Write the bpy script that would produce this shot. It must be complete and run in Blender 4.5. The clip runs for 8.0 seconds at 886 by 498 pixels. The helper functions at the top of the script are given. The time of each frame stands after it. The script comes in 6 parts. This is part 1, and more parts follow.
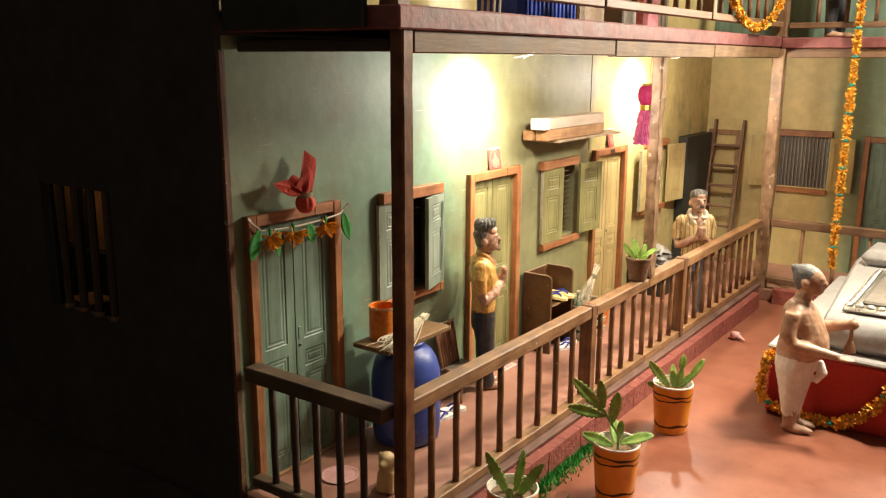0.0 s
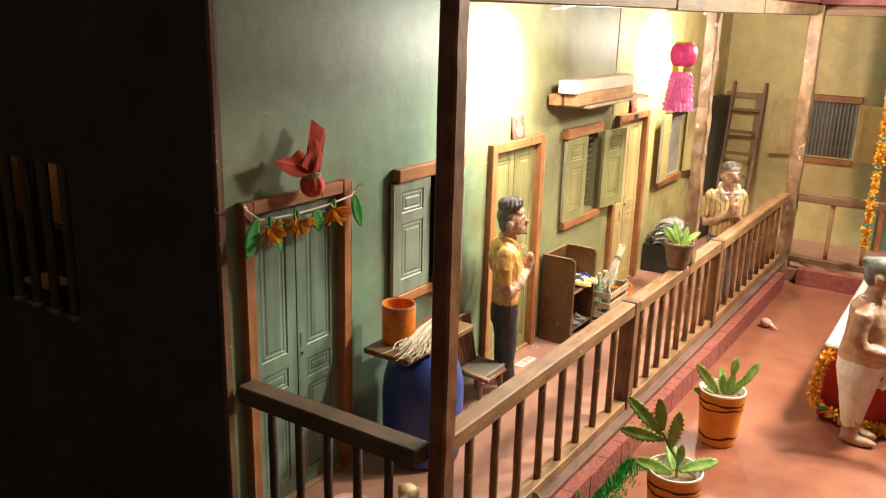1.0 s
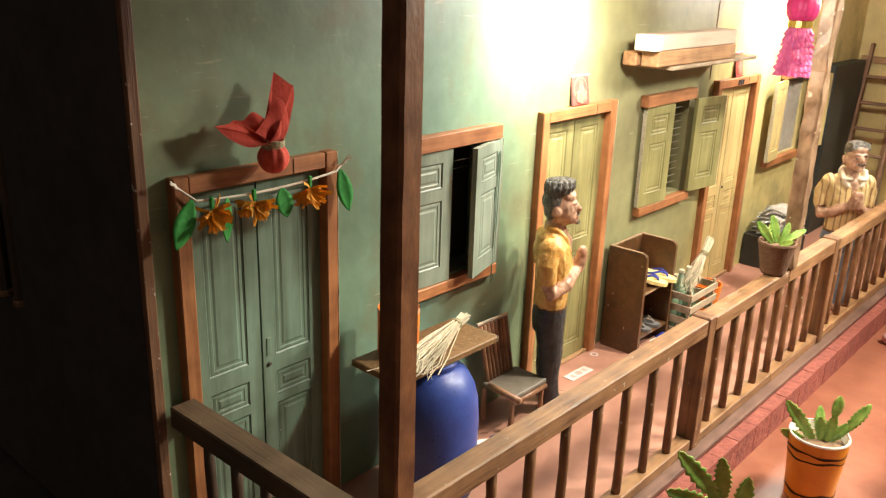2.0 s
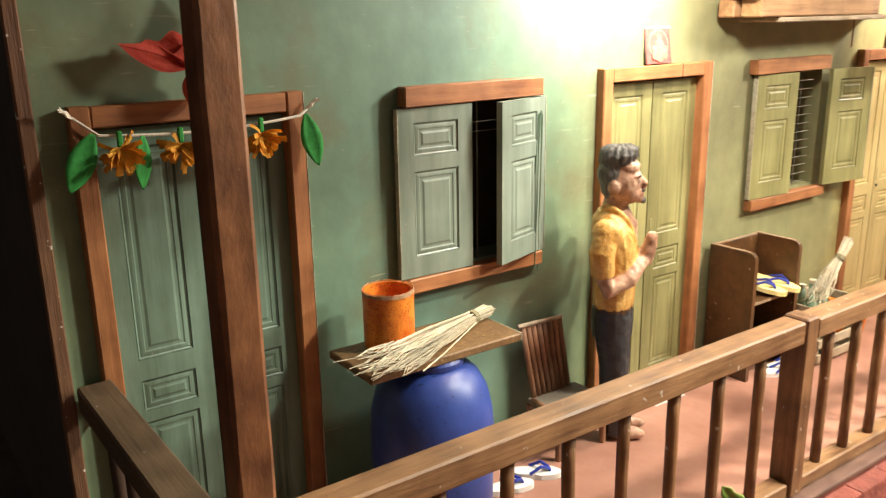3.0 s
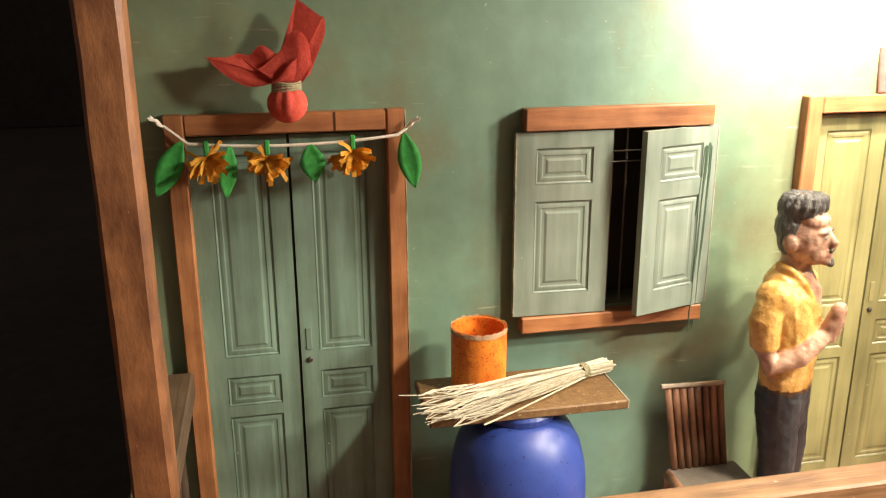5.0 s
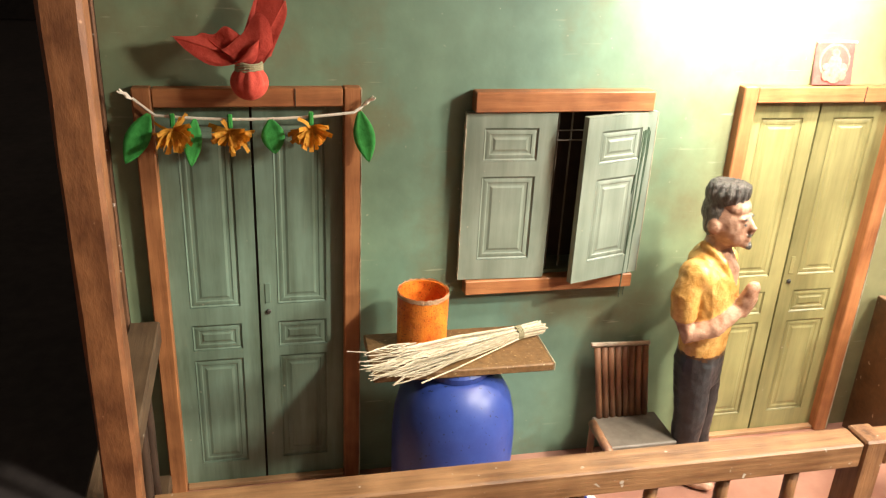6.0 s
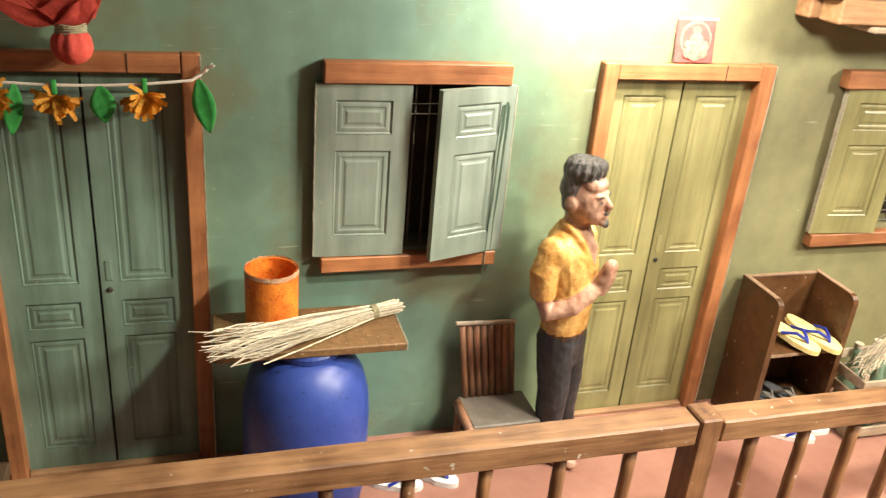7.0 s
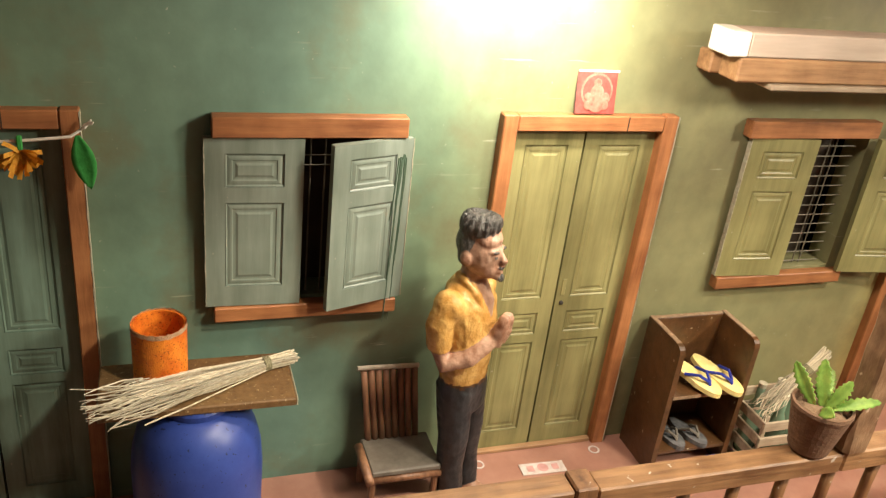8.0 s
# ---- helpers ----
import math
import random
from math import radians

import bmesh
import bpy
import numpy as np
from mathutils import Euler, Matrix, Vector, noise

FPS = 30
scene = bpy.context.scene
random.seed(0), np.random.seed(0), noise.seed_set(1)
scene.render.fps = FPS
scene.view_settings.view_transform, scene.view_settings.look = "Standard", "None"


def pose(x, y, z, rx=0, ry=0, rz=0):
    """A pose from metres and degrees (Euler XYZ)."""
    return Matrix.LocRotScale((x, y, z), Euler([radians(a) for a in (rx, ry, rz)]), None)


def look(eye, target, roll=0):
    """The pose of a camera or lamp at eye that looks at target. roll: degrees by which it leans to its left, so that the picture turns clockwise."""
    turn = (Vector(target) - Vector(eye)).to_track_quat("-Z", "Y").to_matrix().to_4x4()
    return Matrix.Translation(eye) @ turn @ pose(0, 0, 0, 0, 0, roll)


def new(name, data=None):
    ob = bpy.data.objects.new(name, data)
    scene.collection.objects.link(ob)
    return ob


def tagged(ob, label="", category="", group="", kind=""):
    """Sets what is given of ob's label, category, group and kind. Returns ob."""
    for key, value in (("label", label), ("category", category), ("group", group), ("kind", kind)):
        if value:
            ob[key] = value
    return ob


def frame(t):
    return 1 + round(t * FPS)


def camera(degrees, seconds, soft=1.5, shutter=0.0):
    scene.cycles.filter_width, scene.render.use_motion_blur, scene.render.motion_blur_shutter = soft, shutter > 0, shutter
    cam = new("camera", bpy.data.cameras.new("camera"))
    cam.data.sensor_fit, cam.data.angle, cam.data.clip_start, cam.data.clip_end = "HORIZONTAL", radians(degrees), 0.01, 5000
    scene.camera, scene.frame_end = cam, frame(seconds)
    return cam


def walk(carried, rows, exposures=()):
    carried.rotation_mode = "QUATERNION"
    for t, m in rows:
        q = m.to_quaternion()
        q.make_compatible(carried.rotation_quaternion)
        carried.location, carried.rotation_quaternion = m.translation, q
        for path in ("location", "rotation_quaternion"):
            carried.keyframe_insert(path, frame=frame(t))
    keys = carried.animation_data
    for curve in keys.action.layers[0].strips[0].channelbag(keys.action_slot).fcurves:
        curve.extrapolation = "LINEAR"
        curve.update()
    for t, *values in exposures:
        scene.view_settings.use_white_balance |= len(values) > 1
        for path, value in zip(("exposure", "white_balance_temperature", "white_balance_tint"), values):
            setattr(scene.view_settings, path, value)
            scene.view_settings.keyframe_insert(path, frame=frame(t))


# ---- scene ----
cam = camera(55.7, 8.0, soft=1.2, shutter=0.18)
PATH = [
    (0, (0.792, -0.647, 0.554), (-0.346, 0.938, 0.112), 0.2),
    (0.5, (0.695, -0.607, 0.557), (-0.398, 0.989, 0.047), 1.1),
    (1, (0.613, -0.531, 0.555), (-0.436, 1.079, 0.001), 1.6),
    (1.5, (0.587, -0.414, 0.534), (-0.541, 1.132, -0.046), 0.9),
    (1.7, (0.571, -0.365, 0.541), (-0.596, 1.137, -0.077), 1.8),
    (2.8, (0.592, -0.133, 0.433), (-0.909, 1.06, -0.134), -1.0),
    (3, (0.586, -0.09, 0.418), (-0.975, 1.038, -0.123), -1.0),
    (3.5, (0.566, 0.01, 0.402), (-1.223, 0.819, 0.025), -2.4),
    (4, (0.585, 0.074, 0.396), (-1.304, 0.667, 0.113), -2.5),
    (4.2, (0.613, 0.113, 0.385), (-1.323, 0.544, 0.127), -2.1),
    (5.3, (0.602, 0.1, 0.469), (-1.235, 0.517, -0.205), 0.5),
    (5.5, (0.614, 0.11, 0.486), (-1.202, 0.526, -0.241), 1.2),
    (6, (0.639, 0.12, 0.506), (-1.149, 0.543, -0.285), 2.8),
    (6.5, (0.649, 0.14, 0.508), (-1.109, 0.622, -0.315), 3.9),
    (7, (0.637, 0.189, 0.502), (-1.091, 0.758, -0.33), 5.1),
    (7.5, (0.636, 0.244, 0.519), (-1.064, 0.845, -0.347), 5.3),
    (8, (0.625, 0.25, 0.561), (-1.058, 0.887, -0.311), 6.9),
]
walk(cam, [(t, look(eye, target, roll)) for t, eye, target, roll in PATH],
     exposures=[(0.0, 0.62, 6500, 10), (0.5, 0.80, 6400, 9), (1.5, 0.90, 6250, 8), (3.0, 0.88, 6050, 7), (3.5, 1.10, 6200, 9), (4.0, 1.01, 6350, 10),
                (5.5, 1.09, 6200, 11), (6.0, 1.06, 6150, 11), (7.0, 0.87, 6000, 10), (8.0, 0.20, 6350, 10)])


# ---- light ----
world = bpy.data.worlds.new("hall")
scene.world = world
world.use_nodes = True
world.node_tree.nodes["Background"].inputs[0].default_value = (0.9, 0.7, 0.5, 1)
world.node_tree.nodes["Background"].inputs[1].default_value = 0.08


def spot(name, eye, target, watts, colour, angle, blend, size):
    data = bpy.data.lights.new(name, "SPOT")
    data.energy, data.color, data.spot_size, data.spot_blend, data.shadow_soft_size = watts, colour, radians(angle), blend, size
    ob = new(name, data)
    ob.matrix_world = look(eye, target)
    return ob


def bulb(name, at, watts, colour, size):
    data = bpy.data.lights.new(name, "POINT")
    data.energy, data.color, data.shadow_soft_size = watts, colour, size
    ob = new(name, data)
    ob.location = at
    return ob


WARM = (1.0, 0.905, 0.755)
HALL = (1.0, 0.89, 0.70)
spot("verandah_lamp", (0.110, 0.530, 0.552), (0.0, 0.525, 0.462), 9.5, WARM, 96, 0.95, 0.010)
spot("verandah_lamp", (0.110, 1.200, 0.552), (0.0, 1.200, 0.462), 8.5, WARM, 96, 0.95, 0.010)
# Unseen point fills, added to spread light beyond the two spot lamps.
bulb("verandah_fill", (0.145, 0.560, 0.505), 3.1, WARM, 0.016)
bulb("verandah_fill", (0.150, 1.215, 0.505), 2.8, WARM, 0.014)
bulb("altar_lamp", (0.82, 1.03, 1.24), 50.0, HALL, 0.05)
spot("courtyard_lamp", (0.95, 0.95, 1.40), (0.62, 0.70, 0.0), 78.0, HALL, 56, 1.0, 0.06)
spot("hall_lamp", (0.78, 1.40, 0.80), (0.05, 0.15, 0.24), 42.0, HALL, 75, 0.6, 0.075)
bulb("room_bulb", (-0.62, 0.13, 0.50), 0.34, (1.0, 0.6, 0.3), 0.02)


# ---- materials ----
def shader(name):
    m = bpy.data.materials.new(name)
    m.use_nodes = True
    nodes, links = m.node_tree.nodes, m.node_tree.links
    return m, nodes, links, nodes["Principled BSDF"]


def surface(name, dark, light, rough=0.6, grain=60.0, stretch=(1, 1, 1), stain=8.0, bump=0.25, metal=0.0, speck=0.0,
            speck_colour=(0.5, 0.45, 0.38), depth=0.002, vary=0.0, clear=0.0, sss=0.0, speck_scale=140.0):
    """A worn surface: fine grain, broad stains, chips, relief; world size in metres."""
    m, nodes, links, out = shader(name)
    where = nodes.new("ShaderNodeTexCoord")
    mapping = nodes.new("ShaderNodeMapping")
    mapping.inputs["Scale"].default_value = stretch
    links.new(where.outputs["Object"], mapping.inputs["Vector"])
    info = nodes.new("ShaderNodeObjectInfo")
    shift = nodes.new("ShaderNodeVectorMath")
    shift.operation = "MULTIPLY_ADD"
    links.new(info.outputs["Random"], shift.inputs[0])
    shift.inputs[1].default_value = (7.0, 5.0, 3.0)
    links.new(mapping.outputs["Vector"], shift.inputs[2])
    fine = nodes.new("ShaderNodeTexNoise")
    fine.inputs["Scale"].default_value, fine.inputs["Detail"].default_value, fine.inputs["Roughness"].default_value = grain, 5, 0.65
    links.new(shift.outputs["Vector"], fine.inputs["Vector"])
    broad = nodes.new("ShaderNodeTexNoise")
    broad.inputs["Scale"].default_value, broad.inputs["Detail"].default_value = stain, 4
    links.new(where.outputs["Object"], broad.inputs["Vector"])
    both = nodes.new("ShaderNodeMath")
    both.operation = "ADD"
    links.new(fine.outputs["Fac"], both.inputs[0])
    links.new(broad.outputs["Fac"], both.inputs[1])
    span = nodes.new("ShaderNodeMapRange")
    span.inputs["From Min"].default_value, span.inputs["From Max"].default_value = 0.7, 1.3
    links.new(both.outputs["Value"], span.inputs["Value"])
    mix = nodes.new("ShaderNodeMix")
    mix.data_type = "RGBA"
    links.new(span.outputs["Result"], mix.inputs["Factor"])
    mix.inputs["A"].default_value, mix.inputs["B"].default_value = (*dark, 1), (*light, 1)
    colour = mix.outputs["Result"]
    if speck > 0:
        spots = nodes.new("ShaderNodeTexNoise")
        spots.inputs["Scale"].default_value, spots.inputs["Detail"].default_value = speck_scale, 3
        links.new(where.outputs["Object"], spots.inputs["Vector"])
        cut = nodes.new("ShaderNodeMapRange")
        cut.inputs["From Min"].default_value, cut.inputs["From Max"].default_value = 0.74 - 0.12 * speck, 0.78 - 0.12 * speck
        links.new(spots.outputs["Fac"], cut.inputs["Value"])
        chip = nodes.new("ShaderNodeMix")
        chip.data_type = "RGBA"
        links.new(cut.outputs["Result"], chip.inputs["Factor"])
        links.new(colour, chip.inputs["A"])
        chip.inputs["B"].default_value = (*speck_colour, 1)
        colour = chip.outputs["Result"]
    if vary > 0:
        hsv = nodes.new("ShaderNodeHueSaturation")
        rng = nodes.new("ShaderNodeMapRange")
        rng.inputs["To Min"].default_value, rng.inputs["To Max"].default_value = 1 - vary, 1 + vary
        links.new(info.outputs["Random"], rng.inputs["Value"])
        links.new(rng.outputs["Result"], hsv.inputs["Value"])
        links.new(colour, hsv.inputs["Color"])
        colour = hsv.outputs["Color"]
    links.new(colour, out.inputs["Base Color"])
    gloss = nodes.new("ShaderNodeMapRange")
    gloss.inputs["To Min"].default_value, gloss.inputs["To Max"].default_value = max(0.03, rough - 0.12), min(1.0, rough + 0.12)
    links.new(broad.outputs["Fac"], gloss.inputs["Value"])
    links.new(gloss.outputs["Result"], out.inputs["Roughness"])
    out.inputs["Metallic"].default_value = metal
    out.inputs["Coat Weight"].default_value = clear
    if sss > 0:
        out.inputs["Subsurface Weight"].default_value = sss
        out.inputs["Subsurface Scale"].default_value = 0.004
    relief = nodes.new("ShaderNodeBump")
    relief.inputs["Strength"].default_value, relief.inputs["Distance"].default_value = bump, depth
    links.new(fine.outputs["Fac"], relief.inputs["Height"])
    links.new(relief.outputs["Normal"], out.inputs["Normal"])
    return m


def wood(name, dark, light, axis, rough=0.6, speck=0.0, bump=0.35, vary=0.12):
    stretch = [1.0, 1.0, 1.0]
    stretch["xyz".index(axis)] = 0.07
    return surface(name, dark, light, rough, 170.0, stretch, 32.0, bump, speck=speck, depth=0.0015, vary=vary)


def wall_paint(name, stops, axis, grimy):
    """Distemper that changes tint along the wall; stops: (metres, colour)."""
    m, nodes, links, out = shader(name)
    where = nodes.new("ShaderNodeTexCoord")
    split = nodes.new("ShaderNodeSeparateXYZ")
    links.new(where.outputs["Object"], split.inputs[0])
    broad = nodes.new("ShaderNodeTexNoise")
    broad.inputs["Scale"].default_value, broad.inputs["Detail"].default_value = 6.0, 5
    links.new(where.outputs["Object"], broad.inputs["Vector"])
    sway = nodes.new("ShaderNodeMath")
    sway.operation = "MULTIPLY_ADD"
    sway.inputs[1].default_value = 0.10
    links.new(broad.outputs["Fac"], sway.inputs[0])
    links.new(split.outputs["XYZ".index(axis)], sway.inputs[2])
    less = nodes.new("ShaderNodeMath")
    less.operation = "SUBTRACT"
    less.inputs[1].default_value = 0.05
    links.new(sway.outputs[0], less.inputs[0])
    span = nodes.new("ShaderNodeMapRange")
    span.inputs["From Min"].default_value, span.inputs["From Max"].default_value = stops[0][0], stops[-1][0]
    links.new(less.outputs[0], span.inputs["Value"])
    ramp = nodes.new("ShaderNodeValToRGB")
    ramp.color_ramp.interpolation = "LINEAR"
    total = stops[-1][0] - stops[0][0]
    for i, (at, c) in enumerate(stops):
        place = (at - stops[0][0]) / total
        e = ramp.color_ramp.elements[i] if i < 2 else ramp.color_ramp.elements.new(place)
        e.position, e.color = place, (*c, 1)
    links.new(span.outputs["Result"], ramp.inputs["Fac"])
    fine = nodes.new("ShaderNodeTexNoise")
    fine.inputs["Scale"].default_value, fine.inputs["Detail"].default_value = 45.0, 6
    links.new(where.outputs["Object"], fine.inputs["Vector"])
    grime = nodes.new("ShaderNodeMapRange")
    grime.inputs["To Min"].default_value, grime.inputs["To Max"].default_value = 0.72, 1.22
    links.new(broad.outputs["Fac"], grime.inputs["Value"])
    thin = nodes.new("ShaderNodeMapping")
    thin.inputs["Scale"].default_value = (1, 1, 0.16)
    links.new(where.outputs["Object"], thin.inputs["Vector"])
    streak = nodes.new("ShaderNodeTexNoise")
    streak.inputs["Scale"].default_value, streak.inputs["Detail"].default_value = 26.0, 5
    links.new(thin.outputs["Vector"], streak.inputs["Vector"])
    runs = nodes.new("ShaderNodeMapRange")
    runs.inputs["From Min"].default_value, runs.inputs["From Max"].default_value = 0.35, 0.65
    runs.inputs["To Min"].default_value, runs.inputs["To Max"].default_value = 0.94, 1.04
    links.new(streak.outputs["Fac"], runs.inputs["Value"])
    dirt = nodes.new("ShaderNodeMath")
    dirt.operation = "MULTIPLY"
    links.new(grime.outputs["Result"], dirt.inputs[0])
    links.new(runs.outputs["Result"], dirt.inputs[1])
    hsv = nodes.new("ShaderNodeHueSaturation")
    links.new(ramp.outputs["Color"], hsv.inputs["Color"])
    grit = nodes.new("ShaderNodeMapRange")
    grit.inputs["From Min"].default_value, grit.inputs["From Max"].default_value = 0.3, 0.7
    grit.inputs["To Min"].default_value, grit.inputs["To Max"].default_value = 0.90, 1.10
    links.new(fine.outputs["Fac"], grit.inputs["Value"])
    mottle = nodes.new("ShaderNodeMath")
    mottle.operation = "MULTIPLY"
    links.new(dirt.outputs["Value"], mottle.inputs[0])
    links.new(grit.outputs["Result"], mottle.inputs[1])
    links.new(mottle.outputs["Value"], hsv.inputs["Value"])
    spots = nodes.new("ShaderNodeTexNoise")
    spots.inputs["Scale"].default_value, spots.inputs["Detail"].default_value = 240.0, 2
    links.new(where.outputs["Object"], spots.inputs["Vector"])
    cut = nodes.new("ShaderNodeMapRange")
    cut.inputs["From Min"].default_value, cut.inputs["From Max"].default_value = 0.715, 0.80
    links.new(spots.outputs["Fac"], cut.inputs["Value"])
    chip = nodes.new("ShaderNodeMix")
    chip.data_type = "RGBA"
    links.new(cut.outputs["Result"], chip.inputs["Factor"])
    links.new(hsv.outputs["Color"], chip.inputs["A"])
    chip.inputs["B"].default_value = (0.36, 0.39, 0.29, 1)
    old = nodes.new("ShaderNodeTexNoise")
    old.inputs["Scale"].default_value, old.inputs["Detail"].default_value, old.inputs["Roughness"].default_value = 8.5, 7, 0.62
    links.new(where.outputs["Object"], old.inputs["Vector"])
    patch = nodes.new("ShaderNodeMapRange")
    patch.inputs["From Min"].default_value, patch.inputs["From Max"].default_value = 0.51, 0.68
    patch.inputs["To Max"].default_value = grimy
    links.new(old.outputs["Fac"], patch.inputs["Value"])
    smear = nodes.new("ShaderNodeMix")
    smear.data_type = "RGBA"
    links.new(patch.outputs["Result"], smear.inputs["Factor"])
    links.new(chip.outputs["Result"], smear.inputs["A"])
    smear.inputs["B"].default_value = (0.150, 0.135, 0.068, 1)
    flat = nodes.new("ShaderNodeMapping")
    flat.inputs["Scale"].default_value = (22, 22, 300)
    flat.inputs["Rotation"].default_value = (0.10, 0.10, 0)
    links.new(where.outputs["Object"], flat.inputs["Vector"])
    lines = nodes.new("ShaderNodeTexNoise")
    lines.inputs["Scale"].default_value, lines.inputs["Detail"].default_value = 1.0, 3
    links.new(flat.outputs["Vector"], lines.inputs["Vector"])
    rub = nodes.new("ShaderNodeMapRange")
    rub.inputs["From Min"].default_value, rub.inputs["From Max"].default_value = 0.66, 0.74
    links.new(lines.outputs["Fac"], rub.inputs["Value"])
    gate = nodes.new("ShaderNodeMapRange")
    gate.inputs["From Min"].default_value, gate.inputs["From Max"].default_value = 0.47, 0.60
    gate.inputs["To Max"].default_value = 0.75
    links.new(old.outputs["Fac"], gate.inputs["Value"])
    some = nodes.new("ShaderNodeMath")
    some.operation = "MULTIPLY"
    links.new(rub.outputs["Result"], some.inputs[0])
    links.new(gate.outputs["Result"], some.inputs[1])
    scratch = nodes.new("ShaderNodeMix")
    scratch.data_type = "RGBA"
    links.new(some.outputs["Value"], scratch.inputs["Factor"])
    links.new(smear.outputs["Result"], scratch.inputs["A"])
    scratch.inputs["B"].default_value = (0.36, 0.38, 0.27, 1)
    links.new(scratch.outputs["Result"], out.inputs["Base Color"])
    out.inputs["Roughness"].default_value = 0.55
    relief = nodes.new("ShaderNodeBump")
    relief.inputs["Strength"].default_value, relief.inputs["Distance"].default_value = 0.26, 0.002
    links.new(fine.outputs["Fac"], relief.inputs["Height"])
    links.new(relief.outputs["Normal"], out.inputs["Normal"])
    return m


TEAL, OLIVE, OCHRE = (0.138, 0.236, 0.178), (0.212, 0.210, 0.104), (0.56, 0.455, 0.195)
M_WALL_W = wall_paint("distemper_west", [(0.0, (0.19, 0.25, 0.145)), (0.16, (0.15, 0.235, 0.15)), (0.34, TEAL), (0.46, (0.165, 0.240, 0.145)), (0.56, (0.215, 0.240, 0.115)), (0.68, OLIVE), (0.97, (0.245, 0.230, 0.105)), (1.02, (0.46, 0.40, 0.16)), (1.75, OCHRE)], "Y", 0.75)
M_WALL_N = wall_paint("distemper_north", [(0.0, OCHRE), (0.32, OCHRE), (0.40, (0.22, 0.30, 0.18)), (1.4, TEAL)], "X", 0.22)
# Near-black colour stands in for missing light on walls, rooms and hall.
M_BLACK = surface("plaster_coloured_unlit", (0.018, 0.014, 0.014), (0.046, 0.036, 0.034), 0.9, 40)
M_FLOOR = surface("red_oxide_floor", (0.275, 0.125, 0.084), (0.395, 0.210, 0.150), 0.5, 30, bump=0.12, stain=5)
M_YARD = surface("red_oxide_yard", (0.175, 0.056, 0.032), (0.290, 0.112, 0.066), 0.33, 24, bump=0.08, stain=7, speck=0.12, speck_colour=(0.10, 0.03, 0.02))
M_BRICK = surface("red_painted_brick", (0.15, 0.036, 0.026), (0.31, 0.085, 0.06), 0.75, 90, bump=0.9, vary=0.06, speck=0.3, depth=0.004, stain=25)
M_MAROON = surface("maroon_paint", (0.10, 0.023, 0.021), (0.27, 0.090, 0.082), 0.55, 60, stain=24, bump=0.5)
BROWN_D, BROWN_L = (0.10, 0.05, 0.025), (0.22, 0.12, 0.06)
M_WOOD_X, M_WOOD_Z = (wood("brown_wood_" + a, BROWN_D, BROWN_L, a, 0.55) for a in "xz")
RAIL_D, RAIL_L = (0.105, 0.046, 0.017), (0.34, 0.185, 0.082)
M_RAIL = wood("worn_rail_wood", RAIL_D, RAIL_L, "x", 0.5, speck=0.32, bump=0.7)
M_ROD = wood("worn_baluster_wood", (0.075, 0.031, 0.012), (0.28, 0.140, 0.058), "z", 0.55, speck=0.3, bump=0.6)
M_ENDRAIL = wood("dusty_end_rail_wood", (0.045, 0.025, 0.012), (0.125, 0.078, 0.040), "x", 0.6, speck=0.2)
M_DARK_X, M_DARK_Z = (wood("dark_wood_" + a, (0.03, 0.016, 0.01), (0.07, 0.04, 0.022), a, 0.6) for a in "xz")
RED_D, RED_L = (0.185, 0.066, 0.022), (0.44, 0.185, 0.066)
M_TRIM_X, M_TRIM_Z = (wood("reddish_wood_" + a, RED_D, RED_L, a, 0.55) for a in "xz")
M_PALE_X, M_PALE_Z = (wood("tan_wood_" + a, (0.20, 0.11, 0.05), (0.36, 0.21, 0.10), a, 0.55) for a in "xz")


def door_paint(name, dark, light):
    """Old brushed paint, smudged and dirty."""
    return surface(name, dark, light, 0.42, 75.0, (1, 1, 0.09), 12.0, 0.14, speck=0.12, speck_colour=(0.38, 0.38, 0.28), speck_scale=260.0, depth=0.001, vary=0.05)


M_DOOR = {
    "teal": door_paint("teal_door_paint", (0.062, 0.088, 0.055), (0.185, 0.275, 0.210)),
    "grey": door_paint("grey_green_shutter_paint", (0.130, 0.165, 0.125), (0.275, 0.325, 0.262)),
    "olive": door_paint("olive_door_paint", (0.130, 0.120, 0.044), (0.33, 0.305, 0.128)),
    "ochre": door_paint("ochre_door_paint", (0.38, 0.29, 0.115), (0.58, 0.46, 0.21)),
}
M_RUN = surface("dark_green_paint_run", (0.045, 0.085, 0.05), (0.10, 0.150, 0.10), 0.4, 120)
M_LATTICE = surface("dusty_lattice_wire", (0.10, 0.088, 0.06), (0.20, 0.175, 0.125), 0.6, 120)
# Dark brown that paints the shade inside the lattice windows.
M_RECESS_SHADE = surface("recess_shade_brown", (0.018, 0.012, 0.008), (0.05, 0.036, 0.024), 0.7, 40)
M_BARS = surface("grey_painted_bars", (0.22, 0.20, 0.16), (0.36, 0.33, 0.27), 0.45, 90)
M_BACKING = surface("dark_grey_board", (0.05, 0.046, 0.038), (0.11, 0.10, 0.085), 0.5, 60)
M_TABLE = surface("black_paint", (0.010, 0.012, 0.010), (0.03, 0.032, 0.028), 0.5, 60)
M_WHITERIM = surface("white_plastic", (0.66, 0.62, 0.54), (0.80, 0.77, 0.70), 0.4, 60)
M_IRON = surface("dull_iron", (0.06, 0.055, 0.05), (0.13, 0.12, 0.10), 0.5, 90, metal=0.6)


